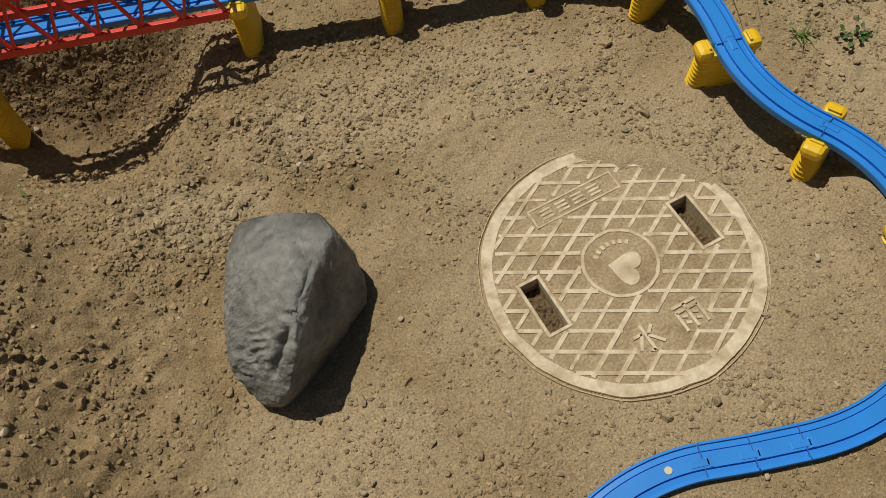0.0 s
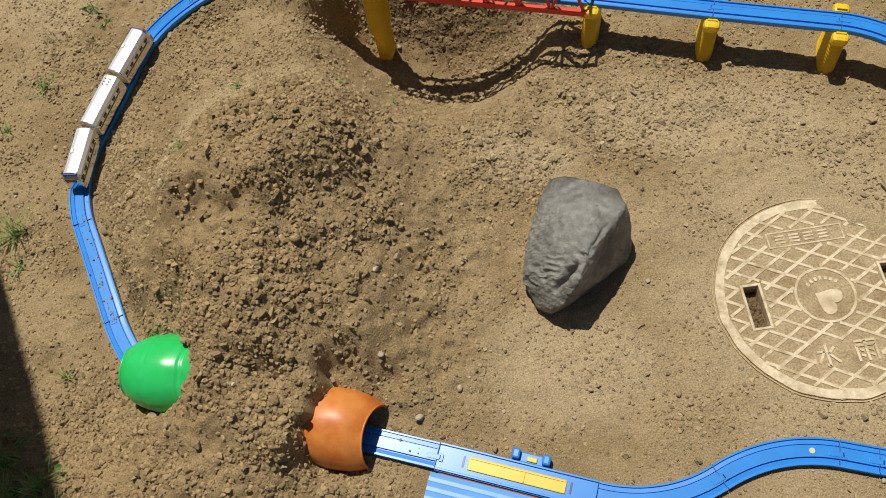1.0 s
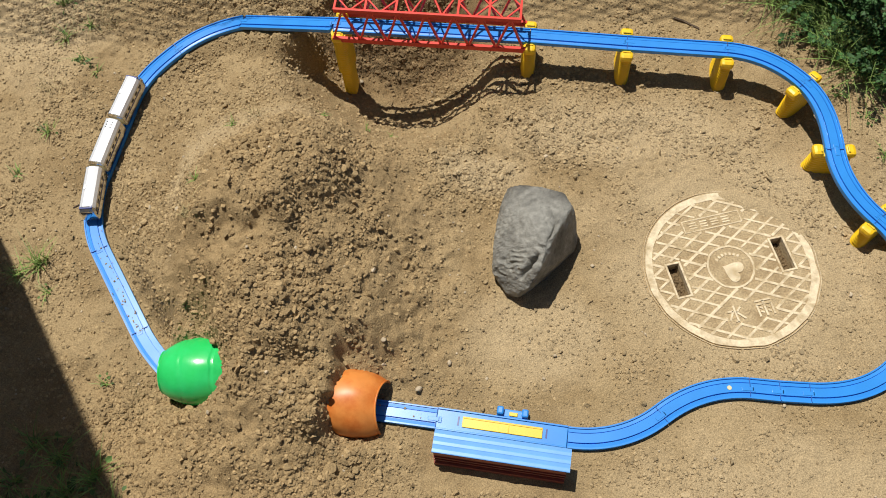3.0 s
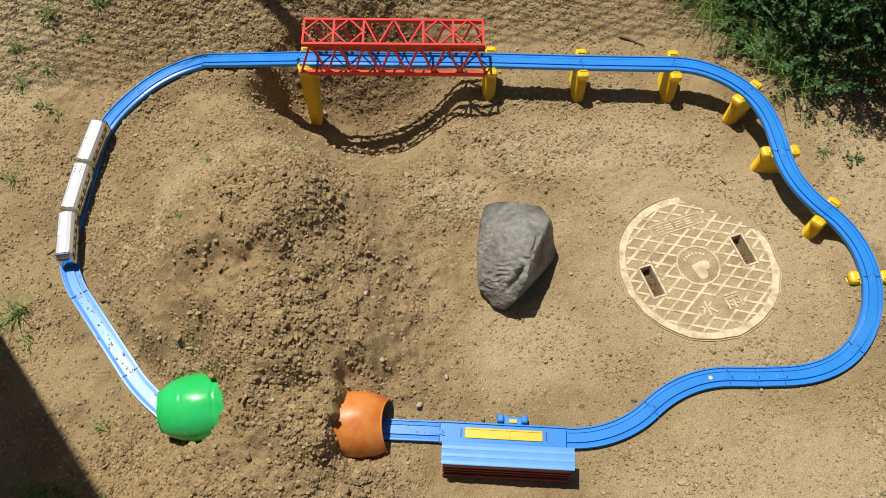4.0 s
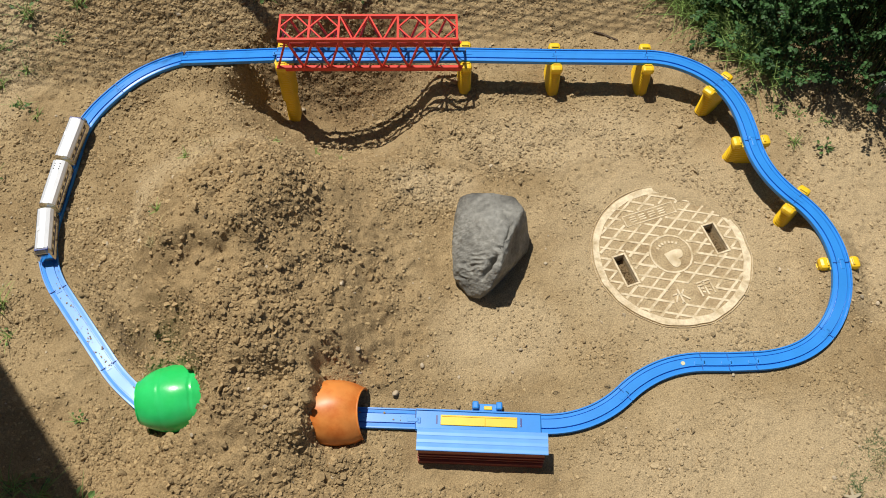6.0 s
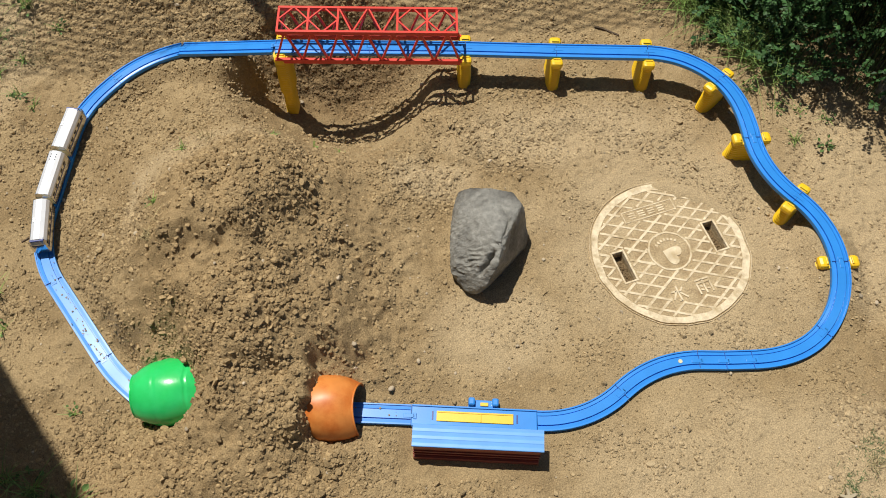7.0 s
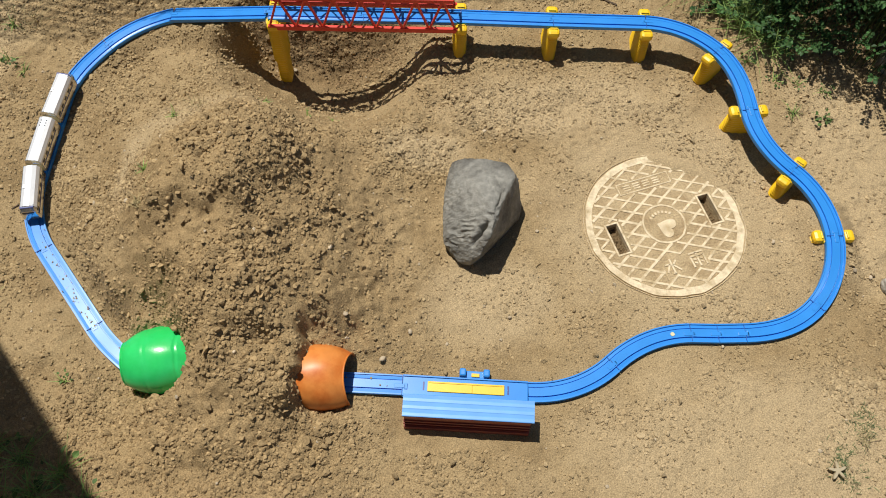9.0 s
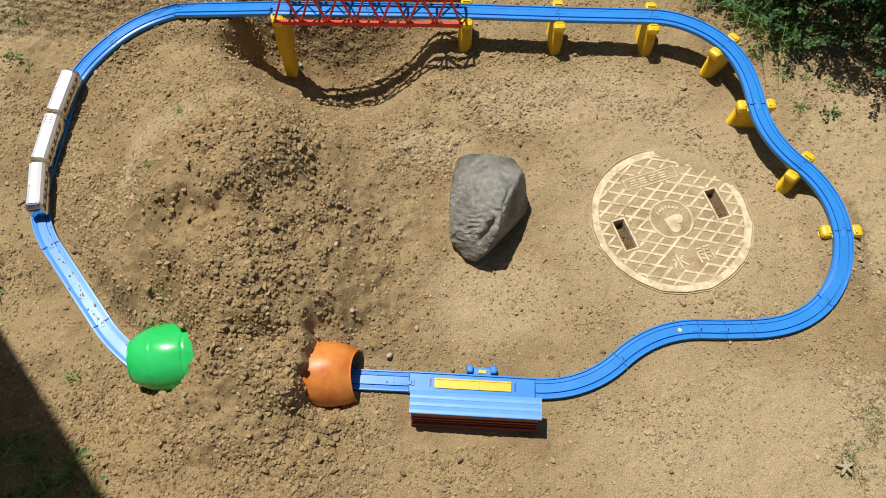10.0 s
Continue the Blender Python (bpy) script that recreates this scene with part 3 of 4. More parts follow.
# ------------------------------------------------------------------ red truss bridge
def bridge():
    a, b = Vector(JOINTS[14]), Vector(JOINTS[16])
    turn = math.degrees(math.atan2(a.y - b.y, a.x - b.x))
    ob = thing("truss_bridge", pose(b.x, b.y, b.z, 0, 0, turn), "bright red plastic truss bridge over the pit", "toy bridge")
    L, w, h = (a - b).length, 0.0355, 0.087
    for s in (-1, 1):
        bm = bmesh.new()
        box(bm, (0.003, s * w - 0.0035, -0.004), (L - 0.008, s * w + 0.0035, 0.0085), 0.001)
        part("bottom_chord", bm, RED, ob)
        bm = bmesh.new()
        box(bm, (0.016, s * w * 0.95 - 0.003, h - 0.005), (L - 0.020, s * w * 0.95 + 0.003, h + 0.005), 0.001)
        part("top_chord", bm, RED, ob)
        cells = 7
        for k in range(cells):
            x0, x1 = 0.006 + (L - 0.018) * k / cells, 0.006 + (L - 0.018) * (k + 1) / cells
            mid = x0 * 0.52 + x1 * 0.48
            for p, q in (((x0, 0.004), (mid, h)), ((x1, 0.004), (mid, h))):
                bm = bmesh.new()
                bar(bm, (p[0], s * w, p[1]), (q[0], s * w * 0.95, q[1]), 0.0042, 0.0042)
                part("brace", bm, RED, ob)
    # top bracing: crossed panels at both ends, plain slants in the middle
    n = 6
    for k in range(n + 1):
        x = 0.018 + (L - 0.040) * k / n
        if k in (0, 1, 2, 4, 5, 6):
            bm = bmesh.new()
            bar(bm, (x, -w, h + 0.002), (x, w, h + 0.002), 0.0045, 0.004)
            part("cross_tie", bm, RED, ob)
    for k in range(n):
        x0, x1 = 0.018 + (L - 0.040) * k / n, 0.018 + (L - 0.040) * (k + 1) / n
        xm = (x0 + x1) / 2
        if k in (0, 1, 4, 5):
            ends = (((x0, 0), (xm, w)), ((xm, w), (x1, 0)), ((x1, 0), (xm, -w)), ((xm, -w), (x0, 0)))
        else:
            ends = (((x0, w), (xm, -w)), ((xm, -w), (x1, w)))
        for p, q in ends:
            bm = bmesh.new()
            bar(bm, (*p, h + 0.002), (*q, h + 0.002), 0.0032, 0.003)
            part("top_lattice", bm, RED, ob)


bridge()


# ------------------------------------------------------------------ station
def station():
    a, b = Vector(JOINTS[1]), Vector(JOINTS[2])
    L = (b - a).length
    turn = math.degrees(math.atan2(b.y - a.y, b.x - a.x))
    ob = thing("toy_station", pose(a.x, a.y, a.z, 0, 0, turn), "blue plastic toy station with yellow plate and roofed platform", "toy station")
    bm = bmesh.new()
    box(bm, (0.0005, -0.021, 0), (L - 0.0005, 0.019, 0.0068), 0.0008)
    part("track_bed", bm, BLUE, ob)
    for y0, y1 in ((0.0165, 0.0195), (-0.0195, -0.0165)):
        bm = bmesh.new()
        box(bm, (0.0005, y0, 0.006), (L - 0.0005, y1, 0.0095), 0.0006)
        part("kerb", bm, BLUE, ob)
    bm = bmesh.new()
    x0, x1 = L * 0.2, L * 0.81
    box(bm, (x0, -0.0095, 0.0068), (x1, 0.0095, 0.0090), 0.0007)
    plate = part("stop_plate", bm, YELLOW, ob, "bright yellow stop plate")
    bm = bmesh.new()
    box(bm, (x0 + 0.002, 0.0060, 0.0091), (x1 - 0.002, 0.0085, 0.0102), 0.0003)
    box(bm, ((x0 + x1) / 2 + 0.010, -0.0085, 0.0091), ((x0 + x1) / 2 + 0.0116, 0.0060, 0.0102), 0.0003)
    part("plate_ridge", bm, YELLOW, plate)
    for x in (x0 - 0.007, x1 + 0.007):
        bm = bmesh.new()
        box(bm, (x - 0.0014, -0.0075, 0.0069), (x + 0.0014, 0.0085, 0.0074), 0)
        part("slot", bm, NAVY, ob)
    # lever at the far side of the rail
    bm = bmesh.new()
    box(bm, (L * 0.45, 0.0195, 0.0), (L * 0.69, 0.034, 0.006), 0.0015)
    lever = part("lever_base", bm, BLUE, ob)
    for x in (0.475, 0.665):
        bm = bmesh.new()
        box(bm, (L * x - 0.006, 0.021, 0.006), (L * x + 0.006, 0.036, 0.016), 0.003)
        part("lever_knob", bm, BLUE, lever)
    bm = bmesh.new()
    box(bm, (L * 0.545, 0.022, 0.006), (L * 0.61, 0.029, 0.0085), 0.001)
    part("lever_mark", bm, YELLOW, lever, "small yellow marker")
    # platform, wall and roof on the near side
    bm = bmesh.new()
    box(bm, (0.008, -0.078, -0.003), (L + 0.001, -0.023, 0.012), 0.0012)
    part("platform", bm, BROWN, ob, "red-brown platform")
    bm = bmesh.new()
    box(bm, (0.008, -0.072, 0.012), (L, -0.068, 0.056), 0.0008)
    wall = part("back_wall", bm, BROWN, ob, "red-brown back wall with ledges")
    for zz in (0.020, 0.036):
        bm = bmesh.new()
        box(bm, (0.007, -0.0745, zz), (L + 0.001, -0.072, zz + 0.004), 0.0006)
        part("ledge", bm, BROWN, wall)
    for x in (0.016, L / 2, L - 0.012):
        bm = bmesh.new()
        box(bm, (x - 0.003, -0.068, 0.012), (x + 0.003, -0.062, 0.058), 0.0008)
        part("post", bm, BROWN, ob)
    bm = bmesh.new()
    teeth = 3
    y0, y1 = -0.071, -0.033
    prof = []
    for k in range(teeth):
        u0, u1 = y0 + (y1 - y0) * k / teeth, y0 + (y1 - y0) * (k + 1) / teeth
        zz = 0.058 + 0.003 * k / teeth
        prof += [(u0, zz), (u0 + 0.0012, zz + 0.0006), ((u0 + u1) / 2, zz + 0.0007), ((u0 + u1) / 2 + 0.0012, zz)]
    prof += [(y1, 0.061), (y1, 0.0575), (y0, 0.0545)]
    l0, l1 = [bm.verts.new((0.005, y, zz)) for y, zz in prof], [bm.verts.new((L + 0.005, y, zz)) for y, zz in prof]
    for k in range(len(prof)):
        bm.faces.new((l0[k], l0[(k + 1) % len(prof)], l1[(k + 1) % len(prof)], l1[k]))
    bm.faces.new(l0)
    bm.faces.new(list(reversed(l1)))
    bmesh.ops.recalc_face_normals(bm, faces=bm.faces)
    part("roof", bm, PALE_BLUE, ob, "pale blue ribbed roof")


station()


# ------------------------------------------------------------------ the two tunnel mouths
def tunnel(name, base, turn, length, radius, mat, label, flip, ragged, pinch, waist, squash=1.0, arch=0.0, seams=()):
    """A barrel-shaped shell lying on its side; its open mouth is at x = 0, the other end lies under the soil."""
    ob = thing(name, base @ pose(0, 0, 0, 0, 0, turn), label, "toy tunnel")
    seg, rings, thick = 64, 50, 0.0028
    bm = bmesh.new()

    def shell(off):
        rows = []
        for k in range(rings + 1):
            u = k / rings
            r = radius * math.sqrt(1 - pinch * (u - waist) ** 2) - off - sum(0.0019 * math.exp(-((u - q) / 0.010) ** 2) for q in seams)
            row = []
            for q in range(seg):
                a = 2 * math.pi * q / seg
                end = length * (1 + ragged * noise.noise(Vector((a * 3.0, 7.7, radius * 50))) + 0.5 * ragged * noise.noise(Vector((a * 9.0, 1.7, radius * 50))))
                cut = arch * max(0.0, math.sin(a)) ** 1.5 * (1 - u)      # the mouth is cut back at its top
                wob = 1 + 0.022 * noise.noise(Vector((math.cos(a) * 2, math.sin(a) * 2, u * 3 + radius * 99)))
                row.append(bm.verts.new((u * end * (1 if flip else -1) - cut, r * wob * math.cos(a), r * wob * math.sin(a) * squash)))
            rows.append(row)
        for a, b in zip(rows, rows[1:]):
            for q in range(seg):
                bm.faces.new((a[q], a[(q + 1) % seg], b[(q + 1) % seg], b[q]))
        return rows

    outer, inner = shell(0), shell(thick)
    for row in (0, -1):
        for q in range(seg):
            bm.faces.new((outer[row][q], outer[row][(q + 1) % seg], inner[row][(q + 1) % seg], inner[row][q]))
    bmesh.ops.recalc_face_normals(bm, faces=bm.faces)
    part("shell", bm, mat, ob, smooth=True)
    bm = bmesh.new()
    r = radius * math.sqrt(1 - pinch * waist ** 2)
    sec = [(0.0018 * math.cos(t), 0.0018 * math.sin(t)) for t in (2 * math.pi * k / 8 for k in range(8))]
    rows = [[bm.verts.new((dx - arch * max(0.0, math.sin(a)) ** 1.5, (r + dr) * math.cos(a), (r + dr) * math.sin(a) * squash)) for dx, dr in sec] for a in (2 * math.pi * q / seg for q in range(seg))]
    for q in range(seg):
        for k in range(8):
            bm.faces.new((rows[q][k], rows[q][(k + 1) % 8], rows[(q + 1) % seg][(k + 1) % 8], rows[(q + 1) % seg][k]))
    bmesh.ops.recalc_face_normals(bm, faces=bm.faces)
    part("mouth_rim", bm, mat, ob, smooth=True)
    return ob


tunnel("orange_tunnel", Matrix.Translation((-0.634, -0.2925, 0.013)), -7, 0.125, 0.0595, ORANGE,
       "orange plastic barrel-shaped tunnel mouth half buried in the mound", False, 0.03, 2.1, 0.44, arch=0.011)
tunnel("green_tunnel", Matrix.Translation((-1.046, -0.229, -0.016)), 3, 0.136, 0.0625, GREEN,
       "shiny green plastic barrel-shaped tunnel mouth half buried in the mound", True, 0.03, 2.3, 0.52, seams=(0.33, 0.74))


# ------------------------------------------------------------------ train
def at_length(points, s):
    """Place and heading at the length s along a line of points."""
    for a, b in zip(points, points[1:]):
        d = (b - a).length
        if s <= d:
            return a.lerp(b, s / d), (b - a).normalized()
        s -= d
    return points[-1], (points[-1] - points[-2]).normalized()


def train_car(front, back, kind, words):
    p, d = (front + back) / 2, (front - back).normalized()
    side = d.cross(Vector((0, 0, 1))).normalized()
    up = side.cross(d)
    m = Matrix((d, -side, up)).transposed().to_4x4()
    m.translation = p + up * 0.008
    ob = thing("train_car", m, words, "toy train", "cars of the toy train")
    L, w, h = (front - back).length / 2 - 0.0015, 0.0180, 0.044
    sec = [(-w, 0.006), (-w, 0.024), (-w * 0.95, 0.035), (-w * 0.74, 0.0415), (-w * 0.3, h), (w * 0.3, h), (w * 0.74, 0.0415), (w * 0.95, 0.035), (w, 0.024), (w, 0.006)]
    xs = [(-L, 1, 0), (L - 0.016, 1, 0), (L - 0.007, 0.97, 0.05), (L - 0.001, 0.90, 0.22), (L, 0.82, 0.4)] if kind != "middle" else [(-L, 1, 0), (L, 1, 0)]
    if kind == "tail":
        xs = [(-x, s, c) for x, s, c in reversed(xs)]
    bm = bmesh.new()
    loops = [[bm.verts.new((x, y * s, 0.006 + (zz - 0.006) * (1 - c * (zz / h) ** 3))) for y, zz in sec] for x, s, c in xs]
    for a, b in zip(loops, loops[1:]):
        for k in range(len(sec)):
            bm.faces.new((a[k], a[(k + 1) % len(sec)], b[(k + 1) % len(sec)], b[k]))
    bm.faces.new(list(reversed(loops[0])))
    bm.faces.new(loops[-1])
    bmesh.ops.recalc_face_normals(bm, faces=bm.faces)
    part("body", bm, CHROME, ob, "silver plated body")
    bm = bmesh.new()
    cap = [(-w * 0.985, 0.0320), (-w * 0.965, 0.0355), (-w * 0.75, 0.0421), (-w * 0.3, h + 0.0006), (w * 0.3, h + 0.0006), (w * 0.66, 0.0428), (w * 0.66, 0.0400), (-w * 0.9, 0.0310)]
    x0, x1 = (-L + 0.001, L - 0.001) if kind == "middle" else ((-L + 0.001, L - 0.010) if kind == "front" else (-L + 0.010, L - 0.001))
    l0, l1 = [bm.verts.new((x0, y, zz)) for y, zz in cap], [bm.verts.new((x1, y, zz)) for y, zz in cap]
    for k in range(len(cap)):
        bm.faces.new((l0[k], l0[(k + 1) % len(cap)], l1[(k + 1) % len(cap)], l1[k]))
    bm.faces.new(l0)
    bm.faces.new(list(reversed(l1)))
    bmesh.ops.recalc_face_normals(bm, faces=bm.faces)
    part("roof", bm, SILVER, ob, "pale silver roof")
    for s in (-1, 1):
        bm = bmesh.new()
        box(bm, (-L + 0.004, s * w - 0.0005, 0.0205), (L - 0.018, s * w + 0.0005, 0.0225), 0)
        part("stripe", bm, NAVY, ob, "navy stripe")
        n = 5
        for k in range(n):
            x = -L + 0.012 + (2 * L - 0.032) * k / (n - 1)
            bm = bmesh.new()
            box(bm, (x - 0.005, s * w - 0.0007, 0.0240), (x + 0.005, s * w + 0.0004, 0.0300), 0.0003, Matrix.Translation((0, -s * 0.0007, 0)))
            part("window", bm, DARK, ob)
        for x in (-L * 0.55, L * 0.55):
            bm = bmesh.new()
            bmesh.ops.create_cone(bm, cap_ends=True, segments=16, radius1=0.0062, radius2=0.0062, depth=0.003,
                                  matrix=Matrix.Translation((x, s * 0.0128, 0.0045)) @ pose(0, 0, 0, 90))
            part("wheel", bm, DARK, ob)
    for x in ((0.05,) if kind != "middle" else ()):
        bm = bmesh.new()
        box(bm, (x * L - 0.005, 0.004, h - 0.0005), (x * L + 0.005, 0.0095, h + 0.0018), 0.0006)
        part("roof_unit", bm, SILVER, ob)
    if kind == "middle":
        for x in (0.58, 0.70, 0.82):
            for y in (-0.005, 0.005):
                bm = bmesh.new()
                bmesh.ops.create_cone(bm, cap_ends=True, segments=10, radius1=0.0013, radius2=0.0013, depth=0.0010, matrix=Matrix.Translation((x * L, y, h + 0.0010)))
                part("roof_stud", bm, DARK, ob)
    if kind != "middle":
        s = 1 if kind == "front" else -1
        bm = bmesh.new()
        box(bm, (s * (L - 0.004) - 0.004, -0.0125, 0.0235), (s * (L - 0.004) + 0.0042, 0.0125, 0.0345), 0.002)
        part("windscreen", bm, DARK, ob, "dark windscreen")
        bm = bmesh.new()
        box(bm, (s * (L - 0.010) - 0.004, -0.0135, 0.0395), (s * (L - 0.010) + 0.004, 0.0135, 0.0425), 0.0008)
        part("brow", bm, NAVY, ob, "navy band above the windscreen")
    for s in (-1, 1):
        if (kind == "front" and s == 1) or (kind == "tail" and s == -1):
            continue
        bm = bmesh.new()
        box(bm, (s * L - 0.0008, -0.0165, 0.007), (s * L + 0.0008, 0.0165, 0.030), 0.0005)
        part("end_panel", bm, CREAM, ob, "cream end panel")
        bm = bmesh.new()
        box(bm, (s * (L + 0.004) - 0.004, -0.003, 0.004), (s * (L + 0.004) + 0.004, 0.003, 0.008), 0.0008)
        part("coupler", bm, BLUE, ob)


REAR_RUN = [p for piece in reversed(PIECES[17:22]) for p in reversed(piece)]     # from the green tunnel side up to the curve
TAIL_AT, CAR = 0.282, 0.112
for number, (kind, words) in enumerate((("tail", "silver toy train car with a cab, navy stripe and dark windows"),
                                        ("middle", "silver toy train middle car with roof studs and cream ends"),
                                        ("front", "silver leading toy train car with a cab and navy brow"))):
    start = TAIL_AT + number * (CAR + 0.010)
    train_car(at_length(REAR_RUN, start + CAR)[0], at_length(REAR_RUN, start)[0], kind, words)


# ------------------------------------------------------------------ the big stone
def boulder():
    skirt = [(-0.424, 0.134, 0.060), (-0.396, 0.136, 0.070), (-0.340, 0.121, 0.070), (-0.312, 0.104, 0.066), (-0.292, 0.068, 0.055), (-0.289, 0.046, 0.034), (-0.291, 0.024, 0.012),
             (-0.321, -0.004, 0.004), (-0.349, -0.034, 0.004), (-0.378, -0.060, 0.006), (-0.402, -0.080, 0.028), (-0.424, -0.069, 0.022), (-0.436, -0.050, 0.026), (-0.451, -0.035, 0.034),
             (-0.450, -0.012, 0.046), (-0.447, 0.030, 0.050), (-0.443, 0.062, 0.054), (-0.435, 0.095, 0.058)]
    ridge = [(-0.303, 0.066, 0.112), (-0.336, 0.024, 0.124), (-0.355, -0.028, 0.127), (-0.366, -0.066, 0.104), (-0.384, -0.081, 0.068), (-0.316, 0.098, 0.104), (-0.352, 0.112, 0.098),
             (-0.405, 0.122, 0.088), (-0.428, 0.070, 0.082), (-0.432, 0.020, 0.078), (-0.433, -0.022, 0.066), (-0.385, 0.040, 0.118)]
    foot = [(-0.370 + (x + 0.370) * 0.88, 0.03 + (y - 0.03) * 0.90, 0.0) for x, y, z in skirt]
    pts = skirt + ridge + foot
    c = Vector((-0.375, 0.01, 0.0))
    bm = bmesh.new()
    for p in pts:
        bm.verts.new(Vector(p) - c)
    hull = bmesh.ops.convex_hull(bm, input=bm.verts)
    bmesh.ops.delete(bm, geom=list({g for g in hull["geom_interior"] + hull["geom_unused"] if isinstance(g, bmesh.types.BMVert)}), context="VERTS")
    bmesh.ops.triangulate(bm, faces=bm.faces)
    for turn in range(5):
        bmesh.ops.subdivide_edges(bm, edges=bm.edges, cuts=1, use_grid_fill=True)
        bmesh.ops.triangulate(bm, faces=bm.faces)
        if 0 < turn < 3:
            bmesh.ops.smooth_vert(bm, verts=bm.verts, factor=0.3, use_axis_x=True, use_axis_y=True, use_axis_z=True)
    bm.normal_update()
    for v in bm.verts:
        p = v.co * 1.0
        strata = math.exp(-((p.x + 0.045) / 0.030) ** 2 - ((p.y + 0.045) / 0.022) ** 2)          # layered, broken corner
        pitted = math.exp(-((p.x + 0.055) / 0.022) ** 2) * (0.3 + 0.7 * math.exp(-((p.y - 0.02) / 0.05) ** 2))
        d = 0.0026 * noise.fractal(p * 22, 0.8, 2.0, 5) + 0.0007 * noise.noise(p * 150) + 0.0005 * noise.noise(p * 320)
        d += pitted * 0.0016 * noise.noise(Vector((p.x * 130 + p.y * 90, p.y * 260, p.z * 60))) - strata * (0.010 * abs(noise.noise(Vector((p.x * 30, p.y * 120 + p.x * 30, p.z * 60)))) - 0.002 * noise.noise(p * 130))
        for (ax, ay), (bx, by), wide, deep, step in (((0.001, -0.046), (-0.021, -0.068), 0.0044, 0.026, 0.0), ((0.020, -0.036), (0.040, 0.016), 0.0030, 0.014, 0.006), ((0.040, 0.016), (0.024, 0.084), 0.0014, 0.0022, 0.001),
                                                     ((0.004, -0.030), (0.020, -0.036), 0.003, 0.006, 0.0)):
            ex, ey = bx - ax, by - ay
            u = min(1, max(0, ((p.x - ax) * ex + (p.y - ay) * ey) / (ex * ex + ey * ey)))
            gap = math.hypot(p.x - ax - u * ex, p.y - ay - u * ey) + 0.0016 * noise.noise(p * 90)
            left = (p.y - ay) * ex - (p.x - ax) * ey > 0
            if p.z > 0.035:
                d -= deep * math.exp(-(gap / wide) ** 2) * (0.4 + 1.2 * u * (1 - u) * 2) + (step * math.exp(-(gap / 0.012) ** 2) if left else 0)
        v.co = v.co + v.normal * d
    ob = new("boulder", mesh_of("boulder", bm, ROCK, True))
    ob.location = c + Vector((0, 0, -0.006))
    tagged(ob, "large grey weathered stone with a dark crack, resting on the soil", "rock")


boulder()

# ------------------------------------------------------------------ lumps of soil
def lump(rng, size, squash=0.75, detail=1):
    """Vertices and triangles of one uneven lump, centred, as arrays."""
    v, f = (ICO1 if detail == 1 else ICO2)
    k = 1 + 0.22 * rng.standard_normal(len(v))[:, None] * (0.6 if detail > 1 else 1)
    if detail > 1:                                   # broken faces
        v = v * 1.0
        for _ in range(6):
            d = rng.standard_normal(3)
            d /= np.linalg.norm(d)
            v = v - np.maximum(0, v @ d - rng.uniform(0.22, 0.62))[:, None] * d
        k = 1 + 0.05 * (k - 1) / 0.13
    s = np.array([1, rng.uniform(0.65, 1.15), squash * rng.uniform(0.8, 1.2)])
    a = rng.uniform(0, 6.283)
    turn = np.array([[math.cos(a), -math.sin(a), 0], [math.sin(a), math.cos(a), 0], [0, 0, 1]])
    return (v * k * s * size) @ turn.T, f


def ico(n):
    bm = bmesh.new()
    bmesh.ops.create_icosphere(bm, subdivisions=n, radius=1)
    bm.verts.ensure_lookup_table()
    out = np.array([v.co[:] for v in bm.verts]), np.array([[v.index for v in f.verts] for f in bm.faces])
    bm.free()
    return out


ICO1, ICO2 = ico(1), ico(2)
OCTA = (np.array([(1, 0, 0), (0, 1, 0), (-1, 0, 0), (0, -1, 0), (0, 0, 1), (0, 0, -1)], float),
        np.array([(0, 1, 4), (1, 2, 4), (2, 3, 4), (3, 0, 4), (1, 0, 5), (2, 1, 5), (3, 2, 5), (0, 3, 5)]))


def blocked(x, y):
    """Where no loose lump may lie: on the lid, on the rails, under the stone and in the station and tunnel mouths."""
    near = np.full(x.shape, 9.0)
    for px, py, pz in LINE:
        if pz < 0.04:
            near = np.minimum(near, np.hypot(x - px, y - py))
    b = (np.hypot(x, y) < LID_R + 0.004) | (near < 0.023)
    b |= (np.abs(x + 0.375) < 0.065) & (np.abs(y - 0.01) < 0.09)
    b |= (x > -0.57) & (x < -0.30) & (y > -0.43) & (y < -0.29)
    return b


